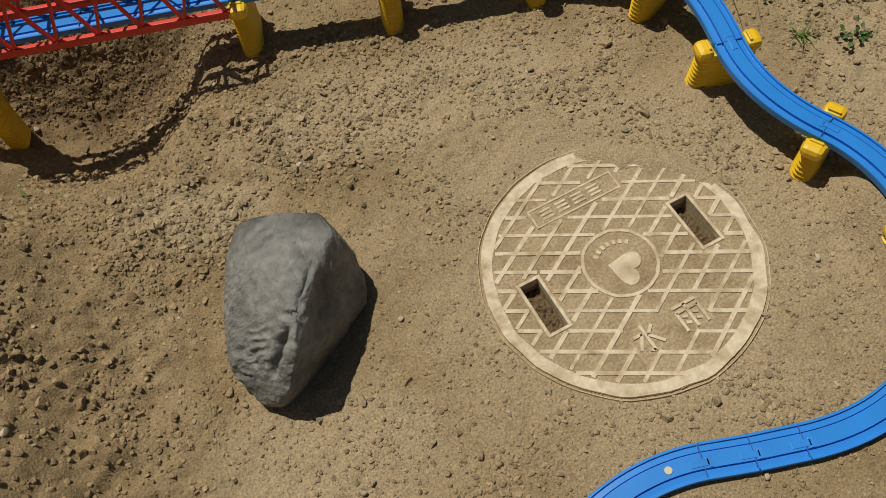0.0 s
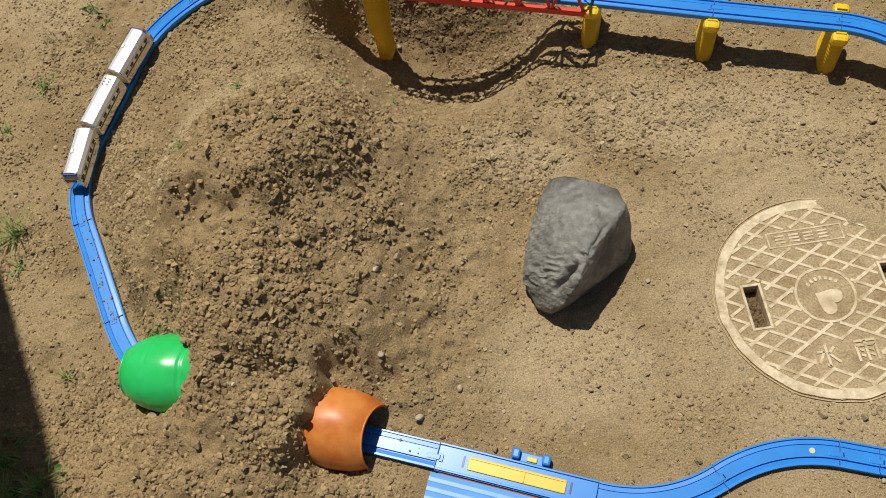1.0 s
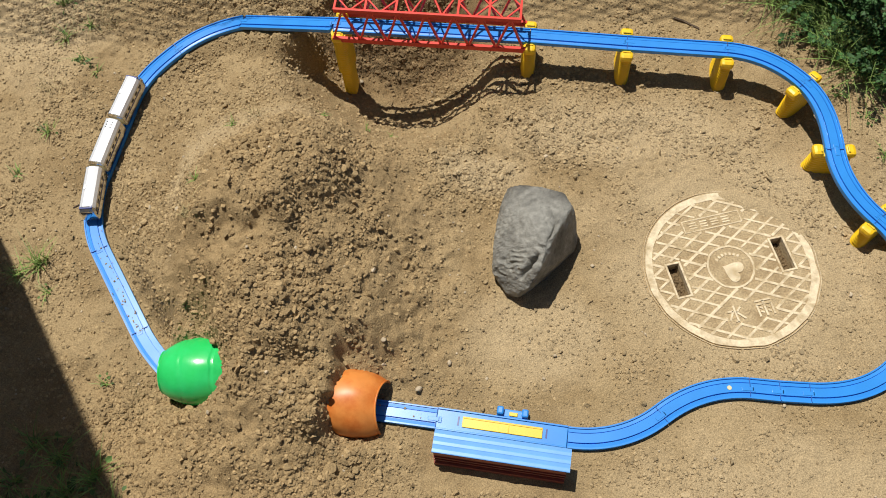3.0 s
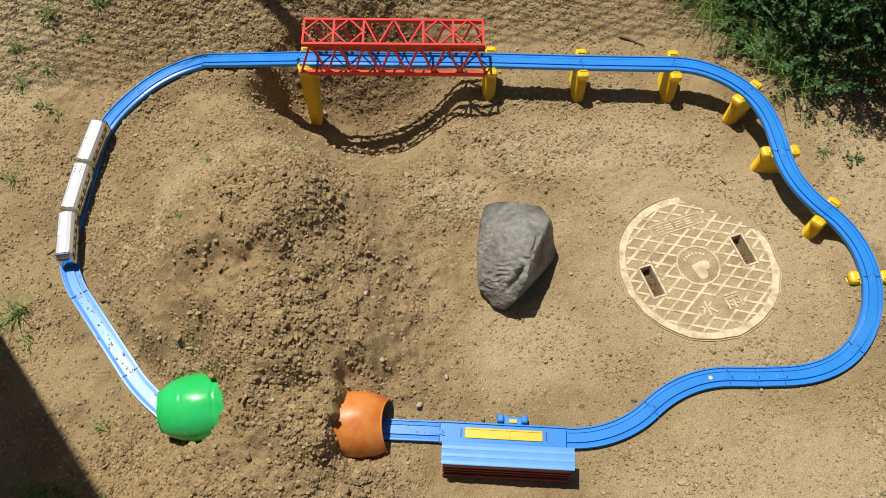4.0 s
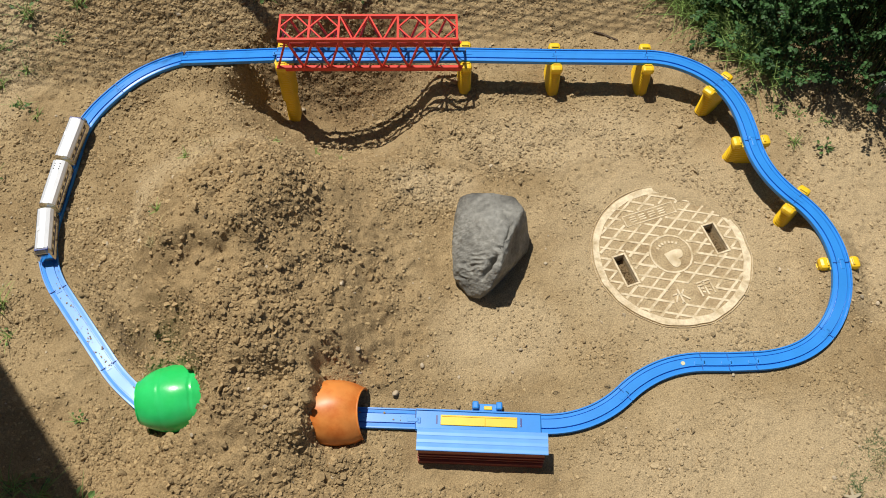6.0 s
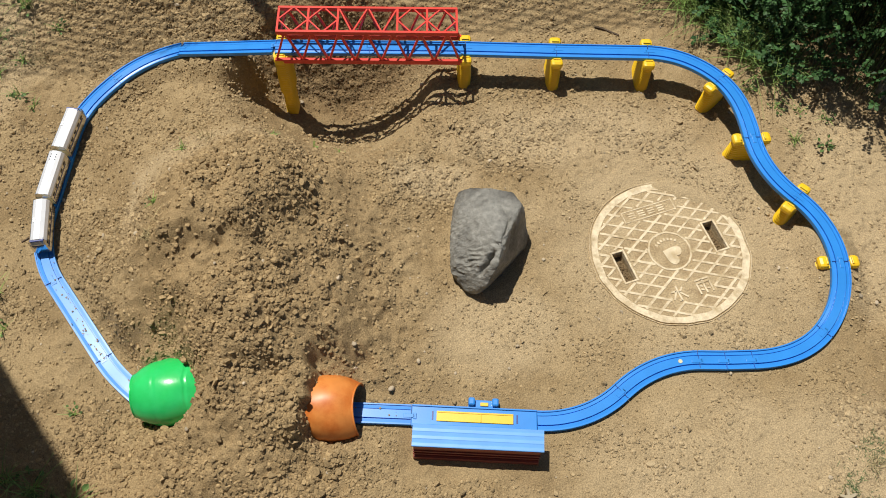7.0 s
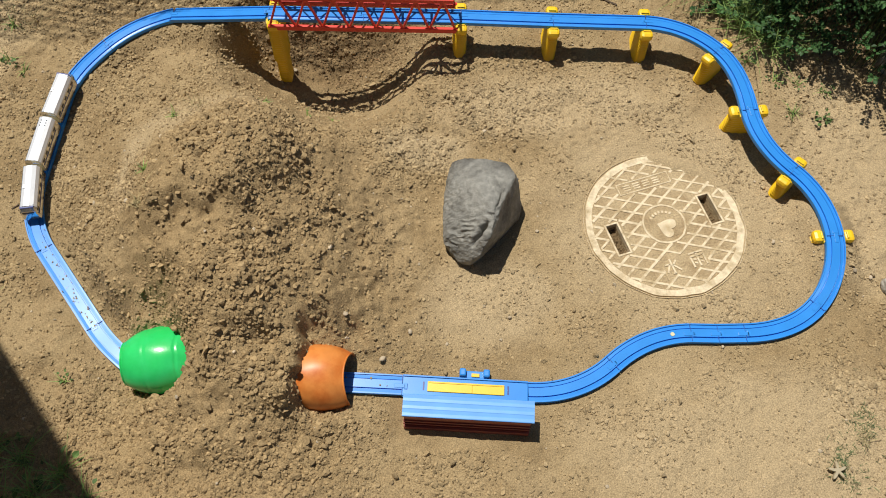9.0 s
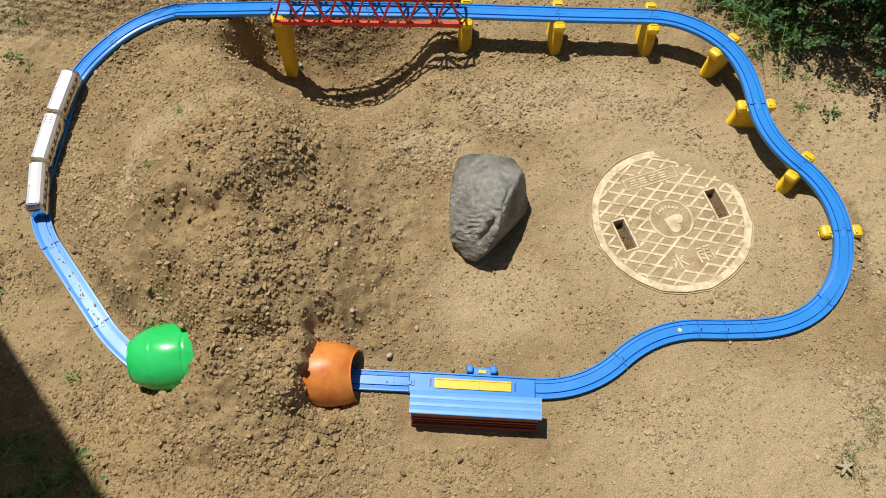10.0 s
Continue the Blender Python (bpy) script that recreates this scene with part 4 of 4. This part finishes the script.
def scatter(name, count, sizes, power, label, seed, near_box, detail=1, mat=CLOD, floor=0.0):
    rng = np.random.default_rng(seed)
    x0, x1, y0, y1 = near_box
    xs, ys = rng.uniform(x0, x1, count), rng.uniform(y0, y1, count)
    dens = np.maximum(clumpy(xs, ys), floor) ** power
    patch = np.array([noise.noise(Vector((x * 7, y * 7, 3.3))) + 0.6 * noise.noise(Vector((x * 17, y * 17, 8.1))) for x, y in zip(xs, ys)])
    dens = dens * np.clip(0.85 + 1.5 * patch, 0.15, 1.9)
    ok = (rng.uniform(0, 1, count) < dens) & ~blocked(xs, ys)
    xs, ys = xs[ok], ys[ok]
    zs = surface(xs, ys)
    verts, faces, base = [], [], 0
    big = clumpy(xs, ys)
    grow = rng.uniform(0, 1, len(xs)) ** (2.4 if detail == 1 else 4.0) * (0.5 + 0.5 * np.maximum(big ** 2, np.clip(1.6 * patch[ok], 0, 0.9)))
    size = sizes[0] + (sizes[1] - sizes[0]) * grow
    if detail == 1:                                  # many at once; the smallest have eight sides
        for shape, pick in ((OCTA, size < 0.0021), (ICO1, size >= 0.0021)):
            v, f = shape
            n = int(pick.sum())
            a = rng.uniform(0, 6.283, n)
            p = v[None] * (1 + 0.22 * rng.standard_normal((n, len(v), 1))) * np.stack([np.ones(n), rng.uniform(0.65, 1.15, n), rng.uniform(0.55, 0.9, n)], 1)[:, None] * size[pick][:, None, None]
            x, y = p[..., 0] * np.cos(a)[:, None] - p[..., 1] * np.sin(a)[:, None], p[..., 0] * np.sin(a)[:, None] + p[..., 1] * np.cos(a)[:, None]
            p = np.stack([x + xs[pick][:, None], y + ys[pick][:, None], p[..., 2] + (zs[pick] + size[pick] * 0.15)[:, None]], -1)
            verts.append(p.reshape(-1, 3))
            faces.extend((f[None] + base + np.arange(n)[:, None, None] * len(v)).reshape(1, -1, 3))
            base += n * len(v)
    else:
        for x, y, z, q in zip(xs, ys, zs, size):
            v, f = lump(rng, q, detail=detail)
            verts.append(v + (x, y, z + q * 0.15))
            faces.append(f + base)
            base += len(v)
    me = bpy.data.meshes.new(name)
    me.from_pydata(np.concatenate(verts).tolist(), [], np.concatenate(faces).tolist())
    me.materials.append(mat)
    tagged(new(name, me), label, "soil", kind="stuff")


scatter("soil_crumbs", 270000, (0.0011, 0.0050), 0.8, "crumbs of dry brown soil", 3, (-1.7, 0.8, -0.65, 1.0), floor=0.30)
scatter("soil_clods", 24000, (0.0026, 0.0108), 1.1, "dry brown clods of dug soil", 5, (-1.5, 0.6, -0.6, 0.95), detail=2)


def pebbles():
    rng = np.random.default_rng(11)
    kinds = []
    for k in range(8):
        v, f = lump(rng, 1.0, 0.7, 2)
        me = bpy.data.meshes.new("pebble")
        me.from_pydata(v.tolist(), [], f.tolist())
        me.materials.append(PEBBLE)
        me.shade_smooth()
        kinds.append(me)
    spots = [(-0.379, -0.158, 0.005), (-0.334, -0.185, 0.005), (-0.354, -0.230, 0.005), (-0.576, -0.259, 0.009), (-0.525, -0.207, 0.007), (-0.122, -0.128, 0.006)]
    for _ in range(285):
        spots.append((rng.uniform(-1.5, 0.55), rng.uniform(-0.55, 0.85), 0.0025 + 0.005 * rng.uniform() ** 3))
    for x, y, s in spots:
        if blocked(np.array([x]), np.array([y]))[0]:
            continue
        ob = new("pebble", kinds[rng.integers(8)])
        ob.location, ob.rotation_euler, ob.scale = (x, y, z_at(x, y) + s * 0.35), (0, 0, rng.uniform(0, 6.28)), (s, s, s)
        tagged(ob, "small pale pebble lying on the soil", "pebble", "pebbles on the soil")


pebbles()


# ------------------------------------------------------------------ stones at the edges
def edge_stone(x, y, sx, sy, sz, turn, seed, words, name="field_stone"):
    bm = bmesh.new()
    bmesh.ops.create_icosphere(bm, subdivisions=4, radius=1)
    for v in bm.verts:
        k = 1 + 0.22 * noise.fractal(v.co * 1.3 + Vector((seed, 0, 0)), 0.9, 2.0, 4)
        c = v.co * k
        v.co = Vector((math.copysign(abs(c.x) ** 0.8, c.x) * sx, math.copysign(abs(c.y) ** 0.8, c.y) * sy, c.z * sz))
    ob = new(name, mesh_of(name, bm, GREY_STONE, True))
    ob.matrix_world = pose(x, y, z_at(x, y) + sz * 0.35, 0, 0, turn)
    tagged(ob, words, "stone", "stones round the bed")


edge_stone(-1.285, 0.905, 0.040, 0.055, 0.04, -20, 1, "rounded brown-grey stone beside the weeds")
edge_stone(-1.170, 0.880, 0.075, 0.040, 0.035, 5, 4, "flat pale grey stone with sharp edges")
edge_stone(0.590, 0.370, 0.030, 0.035, 0.03, 10, 7, "dark grey stone below the bush")
edge_stone(0.412, -0.165, 0.014, 0.016, 0.014, 10, 9, "small dark grey stone on the soil")
edge_stone(-1.572, 0.232, 0.026, 0.034, 0.016, 10, 15, "pale crumbled stone beside the house corner")


# ------------------------------------------------------------------ plants
def blade_strip(rng, root, height, lean, width, verts, faces, bend=0.5):
    """One grass blade of four joints, tapering."""
    a = rng.uniform(0, 6.283)
    out = np.array([math.cos(a), math.sin(a), 0])
    side = np.array([-math.sin(a), math.cos(a), 0])
    base = len(verts)
    n = 4
    for k in range(n + 1):
        u = k / n
        p = np.array(root) + out * lean * height * u ** (1 + bend) + np.array([0, 0, 1]) * height * (u - 0.35 * lean * u * u)
        w = width * (1 - u * 0.9)
        verts.append(p - side * w)
        verts.append(p + side * w)
    for k in range(n):
        i = base + 2 * k
        faces.append((i, i + 1, i + 3, i + 2))


def leaf(rng, at, normal, heading, size, verts, faces):
    """An oval leaf folded along its middle."""
    n = np.array(normal) / np.linalg.norm(normal)
    d = np.array(heading) - n * np.dot(heading, n)
    d /= np.linalg.norm(d) + 1e-9
    s = np.cross(n, d)
    b = len(verts)
    p = np.array(at)
    for u, w, lift in ((0, 0, 0), (0.3, 0.34, 0.08), (0.7, 0.32, 0.06), (1.0, 0.0, -0.05), (0.7, -0.32, 0.06), (0.3, -0.34, 0.08), (0.5, 0, -0.02)):
        verts.append(p + d * u * size + s * w * size + n * lift * size)
    for f in ((0, 1, 6), (1, 2, 6), (2, 3, 6), (3, 4, 6), (4, 5, 6), (5, 0, 6)):
        faces.append(tuple(b + i for i in f))


def weed(x, y, size, blades, leaves, seed, words, name="weed"):
    rng = np.random.default_rng(seed)
    ob = thing(name, Matrix.Translation((x, y, z_at(x, y))), words, "weed", "weeds on the soil")
    if blades:
        v, f = [], []
        for _ in range(blades):
            blade_strip(rng, (rng.normal(0, size * 0.12), rng.normal(0, size * 0.12), -0.002), size * rng.uniform(0.5, 1.1), rng.uniform(0.3, 1.3), 0.0013, v, f)
        tagged(raw("blade", v, f, BLADE, ob), kind="stuff")
    if leaves:
        v, f = [], []
        for _ in range(leaves):
            a, r = rng.uniform(0, 6.283), size * rng.uniform(0.1, 0.7)
            at = (r * math.cos(a), r * math.sin(a), rng.uniform(0.002, size * 0.5))
            leaf(rng, at, (rng.normal(0, 0.7), rng.normal(0, 0.7), 1), (math.cos(a), math.sin(a), 0), size * rng.uniform(0.16, 0.30), v, f)
        tagged(raw("leaves", v, f, WEED_LEAF, ob), kind="stuff")


WEEDS = ((-1.365, 0.005, 0.062, 46, 0), (-1.40, -0.02, 0.05, 20, 0), (-1.33, -0.06, 0.03, 10, 6), (-1.396, 0.528, 0.034, 8, 16), (-1.36, 0.50, 0.026, 6, 8), (-1.165, -0.245, 0.026, 10, 8),
         (-1.15, -0.42, 0.06, 46, 8), (-1.20, -0.45, 0.07, 50, 10), (-1.10, -0.47, 0.05, 26, 6), (-1.25, -0.48, 0.07, 44, 8), (-1.14, -0.50, 0.06, 40, 8), (-1.30, -0.43, 0.05, 24, 6),
         (0.395, 0.232, 0.036, 0, 26), (0.335, 0.255, 0.028, 16, 6), (0.315, 0.345, 0.03, 8, 16), (0.36, 0.33, 0.026, 10, 8), (0.265, 0.40, 0.03, 12, 12), (0.42, 0.31, 0.028, 6, 14),
         (-0.72, 0.325, 0.022, 8, 6), (-0.665, 0.315, 0.016, 8, 3), (-0.985, 0.285, 0.024, 16, 0), (-0.80, 0.30, 0.022, 12, 2), (-1.005, 0.10, 0.022, 14, 2),
         (-0.82, 0.775, 0.055, 34, 8), (-0.70, 0.79, 0.055, 22, 18), (-0.62, 0.765, 0.06, 26, 16), (-0.52, 0.775, 0.055, 20, 18), (-0.44, 0.755, 0.04, 14, 10), (-0.57, 0.83, 0.06, 22, 18),
         (-1.335, 0.725, 0.034, 10, 14), (-1.42, 0.80, 0.06, 30, 12), (-1.30, 0.82, 0.045, 22, 8), (-1.48, 0.70, 0.05, 20, 6), (-1.46, 0.60, 0.04, 20, 2), (-1.40, 0.63, 0.03, 14, 4),
         (-1.27, -0.36, 0.06, 34, 6), (-1.22, -0.39, 0.06, 40, 6), (-1.33, -0.50, 0.07, 40, 8), (-1.38, -0.35, 0.05, 26, 6), (-1.18, -0.50, 0.06, 36, 4),
         (-1.43, 0.33, 0.032, 20, 4), (-1.47, 0.22, 0.03, 12, 4), (-0.25, 0.78, 0.045, 14, 12))
for k, (x, y, size, b, l) in enumerate(WEEDS):
    weed(x, y, size, b, l, 40 + k, "small green weed with thin blades" if b > l else "small leafy green weed growing on the soil")


def dry_tuft(x, y, size, count, seed):
    rng = np.random.default_rng(seed)
    ob = thing("dry_grass_tuft", Matrix.Translation((x, y, z_at(x, y))), "withered brown grass tuft on the mound", "dry grass")
    v, f = [], []
    for _ in range(count):
        blade_strip(rng, (rng.normal(0, size * 0.3), rng.normal(0, size * 0.3), -0.002), size * rng.uniform(0.4, 1.1), rng.uniform(0.4, 1.6), 0.0009, v, f)
    tagged(raw("dry_blade", v, f, DRY, ob), kind="stuff")


dry_tuft(-1.005, 0.025, 0.022, 40, 5)
dry_tuft(-0.99, 0.050, 0.035, 5, 6)
dry_tuft(-0.93, 0.30, 0.035, 16, 7)
dry_tuft(-1.36, 0.64, 0.05, 22, 8)
dry_tuft(-1.45, 0.46, 0.04, 18, 10)
dry_tuft(0.275, -0.455, 0.022, 26, 11)
dry_tuft(0.16, 0.52, 0.06, 26, 9)


def twig(points, radius):
    ob = thing("twig", Matrix(), "thin dark dry twig lying on the soil", "twig", "twigs on the soil")
    bm = bmesh.new()
    for a, b in zip(points, points[1:]):
        bar(bm, (*a, z_at(*a) + radius), (*b, z_at(*b) + radius), radius * 2, radius * 2)
    part("stick", bm, BARK, ob)


twig([(-0.055, 0.608), (-0.036, 0.600), (-0.018, 0.588), (-0.002, 0.578)], 0.0022)
twig([(-1.33, 0.14), (-1.315, 0.155), (-1.30, 0.158)], 0.0012)


def toy_star(x, y, turn):
    """A small five-armed piece with rounded tips."""
    bm = bmesh.new()
    rim = []
    for k in range(40):
        a = 2 * math.pi * k / 40
        r = 0.0098 + 0.0075 * max(-0.55, math.cos(5 * a))
        rim.append((r * math.cos(a), r * math.sin(a)))
    rows = [[bm.verts.new((px * q, py * q, zz)) for px, py in rim] for q, zz in ((0.92, 0.0), (1.0, 0.002), (0.97, 0.0055), (0.80, 0.0072))]
    for a, b in zip(rows, rows[1:]):
        for k in range(40):
            bm.faces.new((a[k], a[(k + 1) % 40], b[(k + 1) % 40], b[k]))
    bm.faces.new(rows[-1])
    bm.faces.new(list(reversed(rows[0])))
    ob = new("toy_star", mesh_of("toy_star", bm, STAR))
    ob.matrix_world = pose(x, y, z_at(x, y) + 0.004, 8, -6, turn)
    tagged(ob, "small pale five-armed plastic star lying among moss", "toy star")


toy_star(0.208, -0.508, 18)


def moss(x, y, sx, sy, count, seed):
    """A low green mat of very short blades."""
    rng = np.random.default_rng(seed)
    v, f = [], []
    for _ in range(count):
        px, py = x + rng.normal(0, sx), y + rng.normal(0, sy)
        if noise.noise(Vector((px * 40, py * 40, 1.7))) > -0.15:
            blade_strip(rng, (px, py, z_at(px, py) - 0.001), rng.uniform(0.004, 0.011), rng.uniform(0.3, 1.5), 0.0008, v, f)
    tagged(raw("moss", v, f, MOSS), "low mat of grey-green moss and seedlings on the soil", "moss", kind="stuff")


moss(0.228, -0.500, 0.016, 0.022, 420, 31)
moss(0.285, -0.420, 0.016, 0.030, 260, 32)
moss(-1.44, 0.68, 0.05, 0.06, 320, 33)


def rail_dirt():
    """Crumbs of soil that lie on the rails beside the mound."""
    rng = np.random.default_rng(21)
    verts, faces, base = [], [], 0
    for i, share in ((21, 46), (20, 5), (0, 6)):
        for _ in range(share):
            pts = PIECES[i]
            u = rng.beta(1.2, 0.8) if i == 21 else rng.uniform(0.1, 0.9)
            p = pts[0].lerp(pts[-1], u)
            size = rng.uniform(0.0007, 0.0022)
            v, f = lump(rng, size)
            verts.append(v + (p.x + rng.normal(0, 0.006), p.y + rng.normal(0, 0.006), p.z + 0.0082 + size * 0.3))
            faces.append(f + base)
            base += len(v)
    me = bpy.data.meshes.new("rail_dirt")
    me.from_pydata(np.concatenate(verts).tolist(), [], np.concatenate(faces).tolist())
    me.materials.append(CLOD)
    tagged(new("rail_dirt", me), "dark soil crumbs lying on the blue rails", "soil", kind="stuff")


rail_dirt()


def bush_edge(wx, wy):
    """Distance inside the ragged front edge of the bush, which runs down and then off to the side."""
    return min((wx - 0.13) + 0.51 * (wy - 0.80), (wy - 0.46) + 0.35 * (wx - 0.28) + 0.5 * max(0.0, wx - 0.42)) + 0.06 * noise.noise(Vector((wx * 8, wy * 8, 0))) + 0.02 * noise.noise(Vector((wx * 30, wy * 30, 5)))


def bush():
    """The dark leafy bank in the corner: arching stems with rows of small paired leaves, and long grass at its edge."""
    rng = np.random.default_rng(77)
    ob = thing("bush", Matrix.Translation((0.62, 0.72, 0.0)), "dense dark green vetch bush with small paired leaves", "bush")
    v, f, sv, sf = [], [], [], []
    made = 0
    while made < 4900:
        wx, wy = rng.uniform(0.05, 1.15), rng.uniform(0.32, 1.35)
        inside = bush_edge(wx, wy)
        if inside < rng.uniform(0.0, 0.05) + 0.07 * (wx < 0.24) or noise.noise(Vector((wx * 11, wy * 11, 6))) < -0.22:       # hollows between the clumps
            continue
        made += 1
        deep = min(1.0, max(0.0, inside / (0.22 if wx < 0.33 else 0.11)))
        x, y = wx - 0.62, wy - 0.72
        root = np.array([x, y, z_at(wx, wy) - 0.004])
        a = rng.uniform(0, 6.283) if deep > 0.3 else rng.normal(math.atan2(-1, -1), 1.2)
        out = np.array([math.cos(a), math.sin(a), 0])
        height, reach = (0.03 + 0.44 * deep) * rng.uniform(0.45, 1.1) * (1 + 0.5 * noise.noise(Vector((wx * 6, wy * 6, 2)))) * (1 + 0.9 * min(1.0, max(0.0, (wx - 0.38) / 0.15))), rng.uniform(0.04, 0.13)
        n = 11
        prev = None
        side = np.array([-out[1], out[0], 0])
        for k in range(n + 1):
            u = k / n
            p = root + out * reach * u ** 1.5 + np.array([0, 0, height * (u - 0.22 * u * u)])
            if prev is not None:
                w = side * 0.0008
                b = len(sv)
                sv += [prev - w, prev + w, p + w, p - w]
                sf.append((b, b + 1, b + 2, b + 3))
                if k > 3:
                    q = rng.uniform(0.007, 0.0125)
                    for s in (-1, 1):
                        head = side * s + out * 0.5 + np.array([0, 0, 0.1])
                        leaf(rng, p + side * s * 0.001, (rng.normal(0, 0.55), rng.normal(0, 0.55), 1), head, q, v, f)
                        if k > 6:
                            leaf(rng, (p + prev) / 2 + side * s * 0.001, (rng.normal(0, 0.55), rng.normal(0, 0.55), 1), head, q * 0.9, v, f)
            prev = p
    tagged(raw("leaves", v, f, LEAF, ob), kind="stuff")
    tagged(raw("stem", sv, sf, STEM, ob), kind="stuff")
    v, f = [], []
    for _ in range(11000):
        wx, wy = rng.uniform(0.0, 0.6), rng.uniform(0.40, 1.1)
        edge = bush_edge(wx, wy)
        if not -0.04 < edge < 0.14 or rng.uniform() < 4.5 * max(0.0, wx - 0.19):
            continue
        blade_strip(rng, (wx - 0.62, wy - 0.72, z_at(wx, wy) - 0.003), rng.uniform(0.04, 0.13), rng.uniform(0.5, 1.7), rng.uniform(0.0008, 0.0018), v, f)
    tagged(raw("long_grass", v, f, BLADE, ob), "long yellow-green grass at the edge", kind="stuff")


bush()


# ------------------------------------------------------------------ what stands round the bed and throws shade
def house():
    ob = thing("house_corner", pose(-1.638, 0.315, 0), "corner of a plain grey house wall beside the bed", "house")
    bm = bmesh.new()
    box(bm, (-3.0, -6.0, -0.2), (0.0, 0.0, 3.0), 0.01)
    part("wall", bm, WALL, ob)


house()


def fence():
    """Wire mesh behind the bed; its shadow lies on the soil."""
    ob = thing("wire_fence", pose(-2.88, 1.03, 0.04), "thin wire mesh garden fence on slim posts", "fence")
    L, h, gap = 4.0, 1.22, 0.088
    for turn in (1, -1):
        v, f = [], []
        k = -int(h / gap)
        while k * gap < L:
            x0, x1 = k * gap, k * gap + h
            a, b = (x0, 0.0), (x1, h)
            if turn < 0:
                a, b = (x0, h), (x1, 0.0)
            n = len(v)
            r = 0.0018
            for px, pz in (a, b):
                for ox, oy in ((-r, -r), (r, -r), (r, r), (-r, r)):
                    v.append((px + ox, oy + turn * r, pz + 0.05))
            f += [(n, n + 1, n + 5, n + 4), (n + 1, n + 2, n + 6, n + 5), (n + 2, n + 3, n + 7, n + 6), (n + 3, n, n + 4, n + 7)]
            k += 1
        raw("wire_mesh", v, f, WIRE, ob)
    for x in (0.0, 1.8, 4.0):
        bm = bmesh.new()
        bmesh.ops.create_cone(bm, cap_ends=True, segments=14, radius1=0.018, radius2=0.018, depth=1.25, matrix=Matrix.Translation((x, 0.022, 0.50)))
        part("post", bm, WIRE, ob)


fence()
